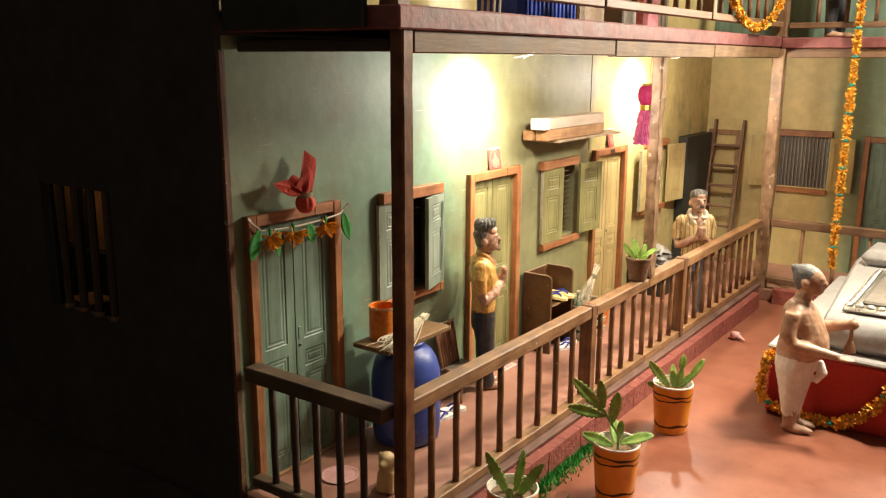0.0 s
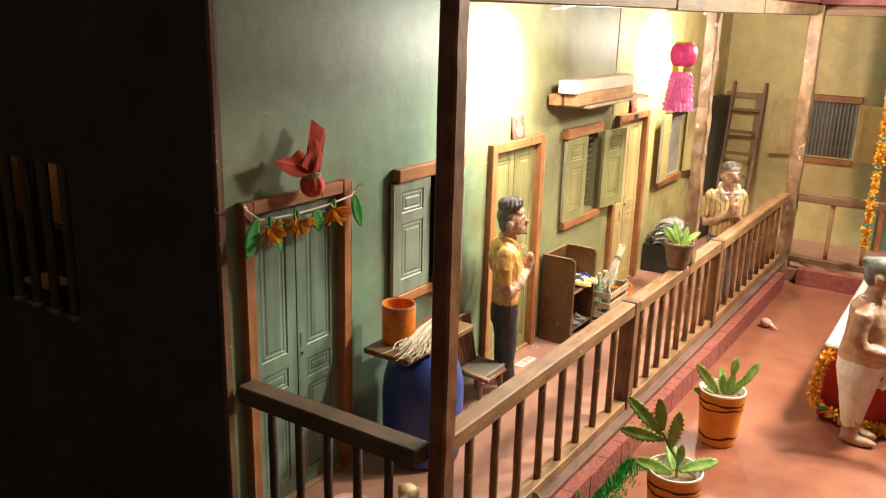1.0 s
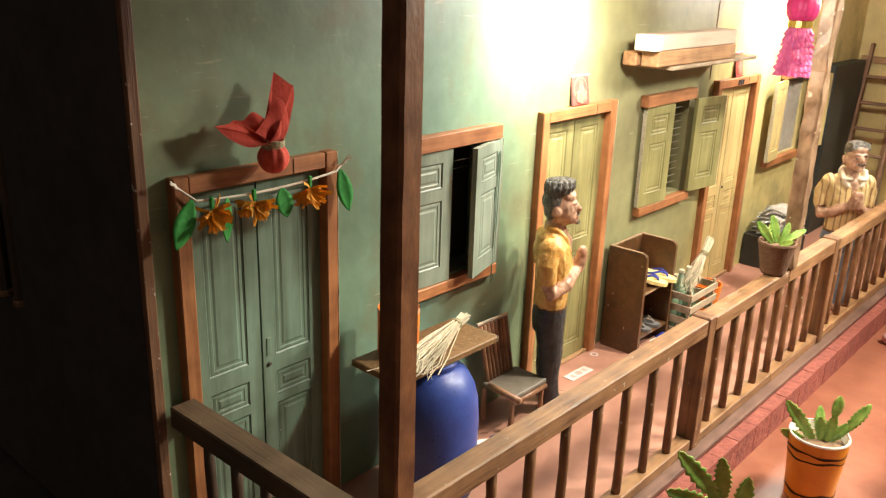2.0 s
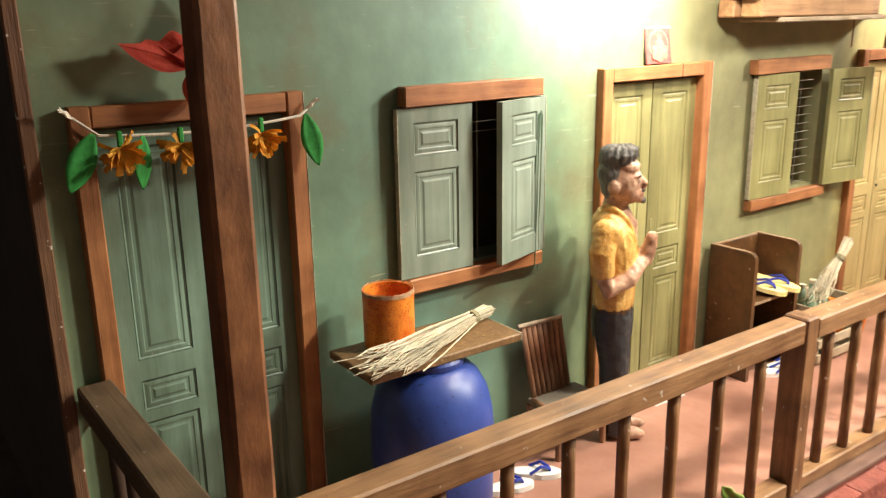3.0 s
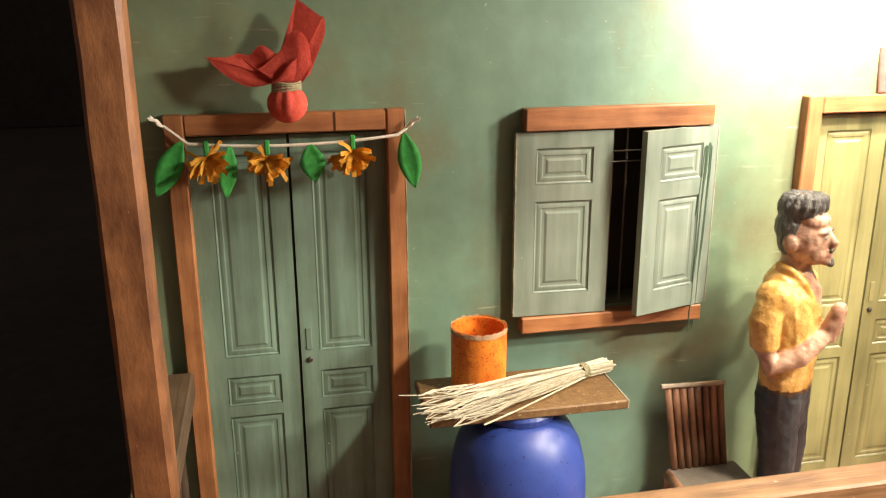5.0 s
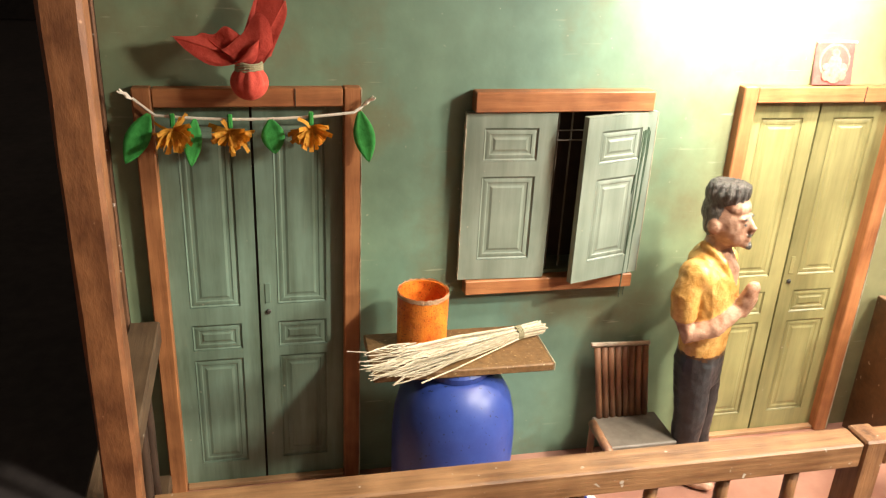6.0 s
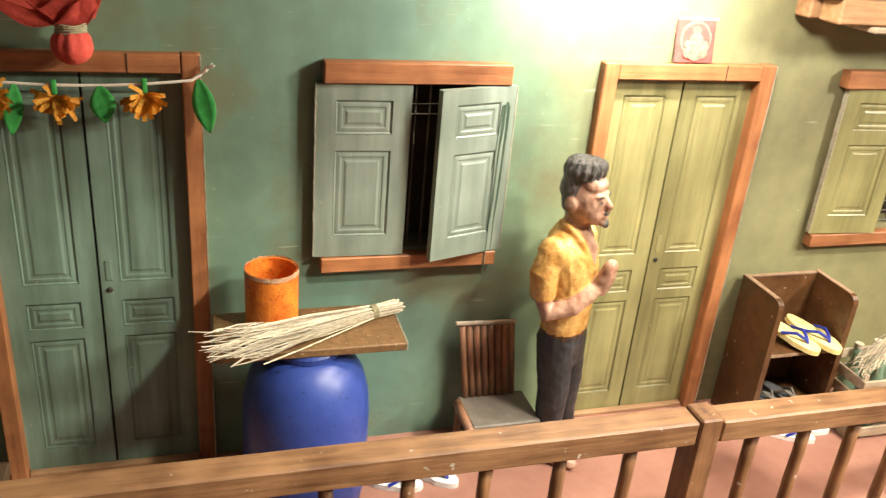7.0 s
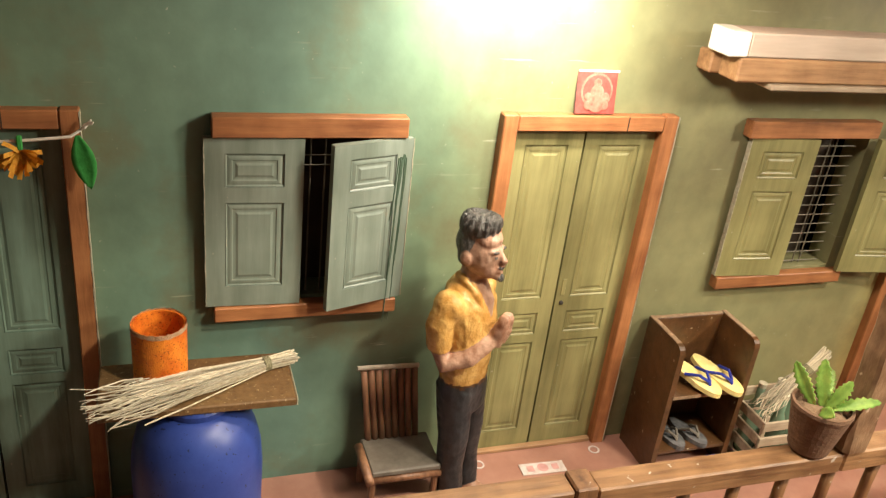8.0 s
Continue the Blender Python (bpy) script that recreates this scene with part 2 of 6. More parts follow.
# ---- mesh helpers ----
def box(bm, x0, x1, y0, y1, z0, z1, bevel=0.0, turn=None):
    made = bmesh.ops.create_cube(bm, size=1.0)["verts"]
    for v in made:
        v.co = Vector((x0 + (v.co.x + 0.5) * (x1 - x0), y0 + (v.co.y + 0.5) * (y1 - y0), z0 + (v.co.z + 0.5) * (z1 - z0)))
        if turn is not None:
            v.co = turn @ v.co
    if bevel > 0:
        edges = list({e for v in made for e in v.link_edges})
        bmesh.ops.bevel(bm, geom=edges, offset=bevel, segments=1, affect="EDGES", profile=0.5)
    return bm


def cube(x0, x1, y0, y1, z0, z1, bevel=0.0, turn=None):
    return box(bmesh.new(), x0, x1, y0, y1, z0, z1, bevel, turn)


def lathe(bm, profile, at=(0, 0, 0), steps=28, m=None, caps=True):
    """Turned shape; profile: (radius, height) from base to top."""
    rings = []
    for r, h in profile:
        ring = []
        for i in range(steps):
            a = 2 * math.pi * i / steps
            v = Vector((at[0] + r * math.cos(a), at[1] + r * math.sin(a), at[2] + h))
            ring.append(bm.verts.new(m @ v if m is not None else v))
        rings.append(ring)
    for a, b in zip(rings, rings[1:]):
        for i in range(steps):
            bm.faces.new((a[i], a[(i + 1) % steps], b[(i + 1) % steps], b[i]))
    if caps:
        bm.faces.new(rings[0][::-1])
        bm.faces.new(rings[-1])
    return bm


def tube(bm, points, radius, steps=8, radii=None):
    """A round rod along points."""
    pts = [Vector(p) for p in points]
    rings = []
    side = None
    for i, p in enumerate(pts):
        way = (pts[min(i + 1, len(pts) - 1)] - pts[max(i - 1, 0)]).normalized()
        if side is None:
            side = way.cross(Vector((0, 0, 1)))
            if side.length < 0.1:
                side = way.cross(Vector((1, 0, 0)))
        side = (side - way * side.dot(way)).normalized()
        up = side.cross(way)
        r = radii[i] if radii else radius
        rings.append([bm.verts.new(p + r * (math.cos(2 * math.pi * k / steps) * side + math.sin(2 * math.pi * k / steps) * up)) for k in range(steps)])
    for a, b in zip(rings, rings[1:]):
        for k in range(steps):
            bm.faces.new((a[k], a[(k + 1) % steps], b[(k + 1) % steps], b[k]))
    bm.faces.new(rings[0][::-1])
    bm.faces.new(rings[-1])
    return bm


def blob(bm, at, radii, m=None, segs=18, rings=12):
    made = bmesh.ops.create_uvsphere(bm, u_segments=segs, v_segments=rings, radius=1.0)["verts"]
    for v in made:
        c = Vector((v.co.x * radii[0], v.co.y * radii[1], v.co.z * radii[2]))
        v.co = (m @ c if m is not None else c) + Vector(at)
    return bm


def mesh_of(name, bm, material, smooth=False):
    bmesh.ops.recalc_face_normals(bm, faces=bm.faces)
    data = bpy.data.meshes.new(name)
    bm.to_mesh(data)
    bm.free()
    data.materials.append(material)
    if smooth:
        data.polygons.foreach_set("use_smooth", [True] * len(data.polygons))
    return data


def part(name, bm, material, parent, label="", m=None, smooth=False):
    ob = new(name, bm if isinstance(bm, bpy.types.Mesh) else mesh_of(name, bm, material, smooth))
    ob.parent = parent
    if m is not None:
        ob.matrix_basis = m
    return tagged(ob, label)


def thing(name, m, label, category, group="", kind=""):
    ob = new(name)
    ob.empty_display_size = 0.02
    ob.matrix_basis = m
    return tagged(ob, label, category, group, kind)


def solid(name, bm, material, label, category, m=None, group="", kind="", smooth=False):
    ob = new(name, mesh_of(name, bm, material, smooth))
    if m is not None:
        ob.matrix_basis = m
    return tagged(ob, label, category, group, kind)


def WEST(u, z=0.0, out=0.0):
    """On the long wall, u metres along it: local x along the wall, local y into it."""
    return pose(out, u, z, 0, 0, 90)


NORTH_Y = 1.745


def NORTH(u, z=0.0, out=0.0):
    return pose(u, NORTH_Y - out, z)


def wall_with_holes(name, m, length0, length1, height0, height1, thick, holes, material, label):
    us = sorted({length0, length1, *(h[0] for h in holes), *(h[1] for h in holes)})
    zs = sorted({height0, height1, *(h[2] for h in holes), *(h[3] for h in holes)})
    bm = bmesh.new()

    def solid_at(i, k):
        if not (0 <= i < len(us) - 1 and 0 <= k < len(zs) - 1):
            return False
        u, z = (us[i] + us[i + 1]) / 2, (zs[k] + zs[k + 1]) / 2
        return not any(h[0] < u < h[1] and h[2] < z < h[3] for h in holes)

    def quad(*cs):
        bm.faces.new([bm.verts.new(m @ Vector(c)) for c in cs])

    for i in range(len(us) - 1):
        for k in range(len(zs) - 1):
            if not solid_at(i, k):
                continue
            a, b, c, d = us[i], us[i + 1], zs[k], zs[k + 1]
            quad((a, 0, c), (b, 0, c), (b, 0, d), (a, 0, d))
            quad((a, thick, c), (a, thick, d), (b, thick, d), (b, thick, c))
            if not solid_at(i - 1, k):
                quad((a, 0, c), (a, 0, d), (a, thick, d), (a, thick, c))
            if not solid_at(i + 1, k):
                quad((b, 0, c), (b, thick, c), (b, thick, d), (b, 0, d))
            if not solid_at(i, k - 1):
                quad((a, 0, c), (a, thick, c), (b, thick, c), (b, 0, c))
            if not solid_at(i, k + 1):
                quad((a, 0, d), (b, 0, d), (b, thick, d), (a, thick, d))
    bmesh.ops.remove_doubles(bm, verts=bm.verts, dist=1e-5)
    return solid(name, bm, material, label, "wall", kind="structure")


# ---- the large structure ----
YARD_Z = -0.027
RAIL_LINE = pose(0.2365, 0.0522, 0, 0, 0, 89.68)
RAIL_N = 1.46
RAIL_TOP = 0.177
FAR_X = 1.5

WINDOWS_W = [(0.297, 0.435), (0.786, 0.925), (1.298, 1.416)]
DOORS_W = [(0.033, 0.1995), (0.523, 0.6915), (1.004, 1.172)]
holes = [(a, b, 0.199, 0.345) for a, b in WINDOWS_W] + [(a + 0.012, b - 0.012, -0.01, 0.352) for a, b in DOORS_W]
wall_with_holes("wall_west", WEST(0), 0.0138, NORTH_Y, -0.01, 0.580, 0.03, holes, M_WALL_W, "long plastered wall painted from teal to ochre")
holes = [(0.200, 0.328, 0.220, 0.356), (0.424, 0.566, -0.01, 0.352)]
wall_with_holes("wall_north", NORTH(0), -0.03, FAR_X, -0.01, 0.580, 0.03, holes, M_WALL_N, "end wall of the gallery painted ochre and green")
solid("floor", cube(0, 0.252, 0.012, NORTH_Y, -0.026, 0.0), M_FLOOR, "red oxide verandah floor, dusty", "floor", kind="structure")
solid("floor_north", cube(0.2523, FAR_X, RAIL_N - 0.014, NORTH_Y, -0.026, 0.0), M_FLOOR, "red oxide floor of the far verandah", "floor", kind="structure")
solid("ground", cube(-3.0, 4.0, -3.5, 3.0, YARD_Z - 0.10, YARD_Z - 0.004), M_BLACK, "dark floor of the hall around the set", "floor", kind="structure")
# Backdrop added to hide the bright world horizon behind the set.
solid("wall_hall", cube(-3.0, -2.9, -3.5, 3.0, YARD_Z, 2.4), M_BLACK, "black backdrop added behind the set to cover the world background", "wall", kind="structure")
solid("courtyard", cube(0.2525, 2.2, -0.45, 1.445, YARD_Z - 0.003, YARD_Z), M_YARD, "smooth red courtyard floor", "floor", kind="structure")
# The end wall takes its unlit look from the near-black colour.
solid("wall_end", cube(-1.0, 0.0, 0.0042, 0.0136, -0.02, 0.19, 0.0), M_BLACK, "end wall coloured near-black as unlit, lower part", "wall", kind="structure")
solid("wall_end_upper", cube(-1.0, 0.0, 0.0042, 0.0136, 0.375, 1.1, 0.0), M_BLACK, "end wall coloured near-black as unlit, upper part", "wall", kind="structure")
solid("wall_end_left", cube(-1.0, -0.41, 0.0042, 0.0136, 0.19, 0.375, 0.0), M_BLACK, "end wall coloured near-black as unlit, beside the window", "wall", kind="structure")
solid("wall_end_right", cube(-0.235, 0.0, 0.0042, 0.0136, 0.19, 0.375, 0.0), M_BLACK, "end wall coloured near-black as unlit, beside the window", "wall", kind="structure")
# Unseen walls and lid, added to box in the rooms and keep them dark.
solid("wall_back", cube(-1.02, -1.0, 0.0, 1.78, -0.02, 1.1), M_BLACK, "near-black wall added to close the rooms at the back", "wall", kind="structure")
solid("wall_back_north", cube(-1.0, -0.031, 1.76, 1.78, -0.02, 1.1), M_BLACK, "near-black wall added to close the rooms at the north", "wall", kind="structure")
solid("roof_rooms", cube(-1.0, -0.031, 0.02, 1.76, 0.60, 0.62), M_BLACK, "near-black lid added over the rooms to keep light out", "ceiling", kind="structure")
M_ENDSTRIP = wood("rough_end_strip", (0.07, 0.028, 0.012), (0.17, 0.08, 0.035), "z", 0.7, speck=0.5, bump=0.8)
solid("trim_corner", cube(0.0002, 0.0062, 0.0040, 0.0136, -0.02, 0.563, 0.001), M_ENDSTRIP, "rough brown strip on the wall's end", "trim", kind="structure")

solid("wall_seam", cube(0.0002, 0.0010, 0.9855, 0.9867, 0.368, 0.5630), M_ENDSTRIP, "thin dark joint between two wall panels", "trim", kind="structure")

# gallery floor above
solid("ceiling", cube(0.002, 0.228, 0.04, NORTH_Y - 0.002, 0.564, 0.574), M_FLOOR, "dim underside of the upper gallery", "ceiling", kind="structure")
solid("ceiling_north", cube(0.2285, FAR_X, RAIL_N + 0.014, NORTH_Y - 0.002, 0.564, 0.574), M_FLOOR, "dim underside of the far upper gallery", "ceiling", kind="structure")
solid("gallery_edge", cube(0.002, 0.258, 0.022, NORTH_Y - 0.002, 0.583, 0.607, 0.002), M_MAROON, "maroon painted edge slab of the upper gallery", "slab", kind="structure")
solid("gallery_edge_north", cube(0.2585, FAR_X, RAIL_N - 0.014, NORTH_Y - 0.002, 0.581, 0.605, 0.002), M_MAROON, "dark maroon edge slab of the far upper gallery", "slab", kind="structure")
M_BEAM = wood("tan_beam_wood", (0.105, 0.056, 0.026), (0.235, 0.140, 0.070), "y", 0.6, speck=0.1)
for y0, y1, step in ((0.0512, 0.540, 0), (0.541, 0.985, 0.002), (0.986, 1.446, 0.001)):
    solid("beam", cube(0.2365 + 0.002 * y0 + step, 0.2535 + 0.002 * y0, y0, y1, 0.560 - step, 0.5825, 0.0015), M_BEAM, "brown wooden beam under the gallery edge", "beam", kind="structure")
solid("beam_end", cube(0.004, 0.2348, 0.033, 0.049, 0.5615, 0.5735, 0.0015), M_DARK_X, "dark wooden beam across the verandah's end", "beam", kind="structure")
# Black board added so the gallery's end face looks unlit.
solid("fascia_end", cube(0.003, 0.218, 0.013, 0.0215, 0.5855, 0.628, 0.0015), M_TABLE, "black board added as shade across the gallery's end", "beam", kind="structure")
solid("beam_north", cube(0.27, FAR_X, RAIL_N - 0.008, RAIL_N + 0.010, 0.560, 0.5805, 0.0015), M_WOOD_X, "brown wooden beam of the far gallery", "beam", kind="structure")


M_POST = surface("chipped_tan_post_wood", (0.10, 0.048, 0.022), (0.34, 0.21, 0.115), 0.5, 70, (1, 1, 0.35), 38, 0.7, speck=0.7, speck_colour=(0.50, 0.38, 0.26), depth=0.003, speck_scale=90.0)


def post(x0, x1, y0, y1, z0, z1, label, material=None, wear=0.0009):
    bm = bmesh.new()
    n = 22
    rings = []
    rough = random.Random(round(1000 * (x0 + y0)))
    for k in range(n + 1):
        z = z0 + (z1 - z0) * k / n
        j = [rough.uniform(-wear, wear) for _ in range(8)]
        c = 0.002
        rings.append([bm.verts.new((x + j[i], y + j[-i - 1], z)) for i, (x, y) in enumerate(
            ((x0 + c, y0), (x1 - c, y0), (x1, y0 + c), (x1, y1 - c), (x1 - c, y1), (x0 + c, y1), (x0, y1 - c), (x0, y0 + c)))])
    for a, b in zip(rings, rings[1:]):
        for i in range(8):
            bm.faces.new((a[i], a[(i + 1) % 8], b[(i + 1) % 8], b[i]))
    bm.faces.new(rings[0][::-1])
    bm.faces.new(rings[-1])
    return solid("post", bm, material or M_WOOD_Z, label, "post", kind="structure")


post(0.2352, 0.2535, 0.0322, 0.0508, YARD_Z, 0.5825, "square brown wooden corner post of the verandah", surface("orange_brown_post_wood", (0.075, 0.026, 0.010), (0.235, 0.098, 0.036), 0.5, 90, (1, 1, 0.4), 45, 0.5, speck=0.12, speck_colour=(0.32, 0.17, 0.09), depth=0.0015), 0.0004)
post(0.2345, 0.2525, 0.733, 0.755, RAIL_TOP + 0.0017, 0.560, "rough brown wooden post standing on the rail", M_POST, 0.0014)
post(0.240, 0.268, 1.447, 1.472, YARD_Z, 0.5805, "rough brown wooden post at the courtyard corner", M_POST, 0.0014)
post(0.86, 0.884, 1.447, 1.472, YARD_Z, 0.5805, "brown wooden post of the far verandah")


def rod(z0, z1, r, seed):
    rough = random.Random(seed)
    bm = bmesh.new()
    pts = [(rough.uniform(-0.0003, 0.0003), rough.uniform(-0.0003, 0.0003), z0 + (z1 - z0) * k / 5) for k in range(6)]
    return tube(bm, pts, r, 8, [r * rough.uniform(0.97, 1.03) for _ in range(6)])


def balustrade(label, m, length, z_low, z_top, gap, wood_rail, wood_rod, width=0.0205, newels=(), joints=(), foot=0.0, group="balustrades", counts=()):
    """Local x along the rail from 0 to length; newels: square posts let into the rail; joints: butt joints."""
    ob = thing("balustrade", m, label, "balustrade", group)
    half = 0.0088
    stops = [0.0]
    for c in sorted([*newels, *joints]):
        stops += [c - half, c + half] if c in newels else [c, c]
    stops.append(length)
    spans = [(a, b) for a, b in zip(stops[::2], stops[1::2])]
    for k, (a, b) in enumerate(spans):
        drop = 0.0012 * (k % 2)
        part("handrail", cube(a + 0.0004, b - 0.0004, -width / 2, width / 2, z_top - 0.019, z_top - drop, 0.0014), wood_rail, ob)
        part("bottom_rail", cube(a + 0.0004, b - 0.0004, -0.0085, 0.0085, z_low, z_low + 0.013, 0.0012), wood_rail, ob)
    for c in newels:
        part("newel", cube(c - half + 0.0002, c + half - 0.0002, -width / 2 - 0.0006, width / 2 + 0.0006, z_low - foot, z_top + 0.0016, 0.0014), wood_rod, ob)
    shapes = [mesh_of("baluster", rod(z_low + 0.0128, z_top - 0.0188, 0.0046, k), wood_rod, True) for k in range(4)]
    ends = [0.0, *newels, length]
    for k, (a, b) in enumerate(zip(ends, ends[1:])):
        n = counts[k] if counts else max(1, round((b - a) / gap) - 1)
        for i in range(n):
            part("baluster", shapes[(i + n) % 4], None, ob, m=pose(a + (b - a) * (i + 1) / (n + 1), 0, 0, 0, 0, 60 * i))
    return ob


balustrade("brown wooden balustrade along the verandah edge", RAIL_LINE, 1.387, 0.018, RAIL_TOP, 0.053, M_RAIL, M_ROD, newels=(0.466, 0.866), joints=(0.686,), counts=(8, 8, 10))
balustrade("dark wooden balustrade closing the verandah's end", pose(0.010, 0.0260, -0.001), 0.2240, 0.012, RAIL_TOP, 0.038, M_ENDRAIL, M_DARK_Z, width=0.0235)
balustrade("brown wooden balustrade of the far verandah", pose(0.2695, RAIL_N, 0), 0.589, 0.018, RAIL_TOP, 0.075, M_WOOD_X, M_PALE_Z)
balustrade("brown wooden balustrade of the far verandah", pose(0.886, RAIL_N, 0), 0.6, 0.018, RAIL_TOP, 0.075, M_WOOD_X, M_PALE_Z)
solid("kerb", cube(-0.02, 1.365, -0.0190, -0.0165, YARD_Z, 0.0112), M_BRICK, "red painted brick kerb along the verandah", "kerb", m=RAIL_LINE, kind="structure")
M_LEDGE = wood("dusty_ledge_wood", (0.085, 0.042, 0.028), (0.19, 0.10, 0.07), "x", 0.7)
solid("ledge", cube(0.002, 1.384, -0.0205, 0.011, 0.012, 0.0175, 0.001), M_LEDGE, "dusty brown ledge board under the balustrade", "ledge", m=RAIL_LINE, kind="structure")
solid("kerb_north", cube(0.295, FAR_X, 1.422, 1.4455, YARD_Z, 0.010), M_BRICK, "dark red kerb below the far verandah", "kerb", kind="structure")


# ---- doors and windows ----
def panelled(w, h, fields, thick=0.006):
    """A leaf of framed joinery with sunk fields; local x from 0 to w, face at y = 0, thickness behind."""
    bm = bmesh.new()
    box(bm, 0, w, 0.0012, thick, 0, h)
    side = min(0.015, 0.205 * w)
    zs = sorted({0.0, h, *(f[0] * h for f in fields), *(f[1] * h for f in fields)})
    box(bm, 0, side, 0, 0.0013, 0, h)
    box(bm, w - side, w, 0, 0.0013, 0, h)
    open_spans = [(f[0] * h, f[1] * h) for f in fields]
    for a, b in zip(zs, zs[1:]):
        if not any(o[0] - 1e-6 <= a and b <= o[1] + 1e-6 for o in open_spans):
            box(bm, side, w - side, 0, 0.0013, a, b)
    return bm


def field(w, h, f):
    """A sunk field with a raised moulding line and a raised middle."""
    side = min(0.015, 0.205 * w) + 0.0006
    bm = bmesh.new()
    z0, z1 = f[0] * h + 0.0006, f[1] * h - 0.0006
    tall = min(1.0, (z1 - z0) / 0.03)
    steps = ((0.0, 0.0003), (0.0012, 0.0011), (0.0030, 0.0007), (0.0046, 0.0006), (0.0056, 0.0011), (0.0056 + 0.0020 * tall, 0.0011), (0.0062 + 0.0034 * tall, 0.0004))
    rings = [[bm.verts.new(c) for c in ((side + k, y, z0 + k), (w - side - k, y, z0 + k), (w - side - k, y, z1 - k), (side + k, y, z1 - k))] for k, y in steps]
    for a, b in zip(rings, rings[1:]):
        for i in range(4):
            bm.faces.new((a[i], a[(i + 1) % 4], b[(i + 1) % 4], b[i]))
    bm.faces.new(rings[-1])
    return bm


DOOR_FIELDS = ((0.065, 0.372), (0.398, 0.468), (0.515, 0.962))
SHUTTER_FIELDS = ((0.125, 0.635), (0.725, 0.915))


M_WORN = surface("bare_worn_edge", (0.22, 0.20, 0.13), (0.52, 0.48, 0.35), 0.8, 300, bump=0.5)


def worn_edge(x, z0, z1, seed, face=-0.0004, deep=0.0055):
    """A ragged strip of bare board where the paint has chipped along an upright edge."""
    rough = random.Random(seed)
    bm = bmesh.new()
    n = 40
    rows = []
    for k in range(n + 1):
        z = z0 + (z1 - z0) * k / n
        a, b = x - rough.uniform(0.0001, 0.0006), x + rough.uniform(0.0001, 0.0007)
        rows.append([bm.verts.new(c) for c in ((a, face, z), (b, face, z), (b, deep, z), (a, deep, z))])
    for p, q in zip(rows, rows[1:]):
        for i in range(4):
            bm.faces.new((p[i], p[(i + 1) % 4], q[(i + 1) % 4], q[i]))
    bm.faces.new(rows[0][::-1])
    bm.faces.new(rows[-1])
    return bm


def leaf(name, w, h, fields, material, parent, m, worn=""):
    ob = part(name, panelled(w, h, fields), material, parent, m=m)
    for f in fields:
        part("panel", field(w, h, f), material, ob)
    if "l" in worn:
        part("worn_edge", worn_edge(-0.0003, 0.0005, h - 0.0005, 7), M_WORN, ob, "chipped pale edge")
    if "r" in worn:
        part("worn_edge", worn_edge(w + 0.0003, 0.0005, h - 0.0005, 8), M_WORN, ob, "chipped pale edge")
    return ob


def door(name, m, width, tint, frame_x, frame_z, label, bars=False):
    """Double door in a wooden frame; local x from 0 to width, y into the wall."""
    ob = thing(name, m, label, "door", kind="structure")
    f, h = 0.0135, 0.364
    part("frame_jamb", cube(0, f, -0.010, 0.014, 0, h, 0.001), frame_z, ob, "reddish wooden jamb")
    part("frame_jamb", cube(width - f, width, -0.010, 0.014, 0, h, 0.001), frame_z, ob, "reddish wooden jamb")
    part("frame_head", cube(f + 0.0003, width - f - 0.0003, -0.0095, 0.014, h - 0.0145, h - 0.0005, 0.001), frame_x, ob, "reddish wooden head")
    part("frame_joint", cube(0.70 * width - 0.0004, 0.70 * width + 0.0004, -0.0100, -0.0090, h - 0.0145, h - 0.0006), M_DARK_Z, ob, "dark joint in the head")
    part("worn_edge", worn_edge(width, 0.002, h - 0.001, 11, -0.0102, -0.004), M_WORN, ob, "chipped pale edge")
    w = (width - 2 * f - 0.002) / 2
    for k in (0, 1):
        lf = leaf("leaf", w, h - 0.018, DOOR_FIELDS, M_DOOR[tint], ob, pose(f + k * (w + 0.002), 0.001, 0.001))
        if k == 1:
            part("lock_plate", cube(0.004, 0.0085, -0.0007, 0.0005, 0.180, 0.198, 0.0004), M_DOOR[tint], lf)
            part("knob", lathe(bmesh.new(), ((0.0022, 0), (0.0022, 0.0012), (0.0012, 0.0018)), steps=10, m=pose(0.0065, 0, 0.172, 90)), M_IRON, lf, "small dull knob")
    part("threshold", cube(f + 0.0005, width - f - 0.0005, -0.006, 0.0005, 0.0003, 0.0042, 0.0005), M_PALE_X, ob, "tan wooden threshold")
    if bars:
        for k in range(3):
            part("number_bar", cube(width / 2 - 0.010 + 0.008 * k, width / 2 - 0.006 + 0.008 * k, -0.0112, -0.0101, h - 0.012, h - 0.004), M_BLACK, ob, "small dark painted mark")
    return ob


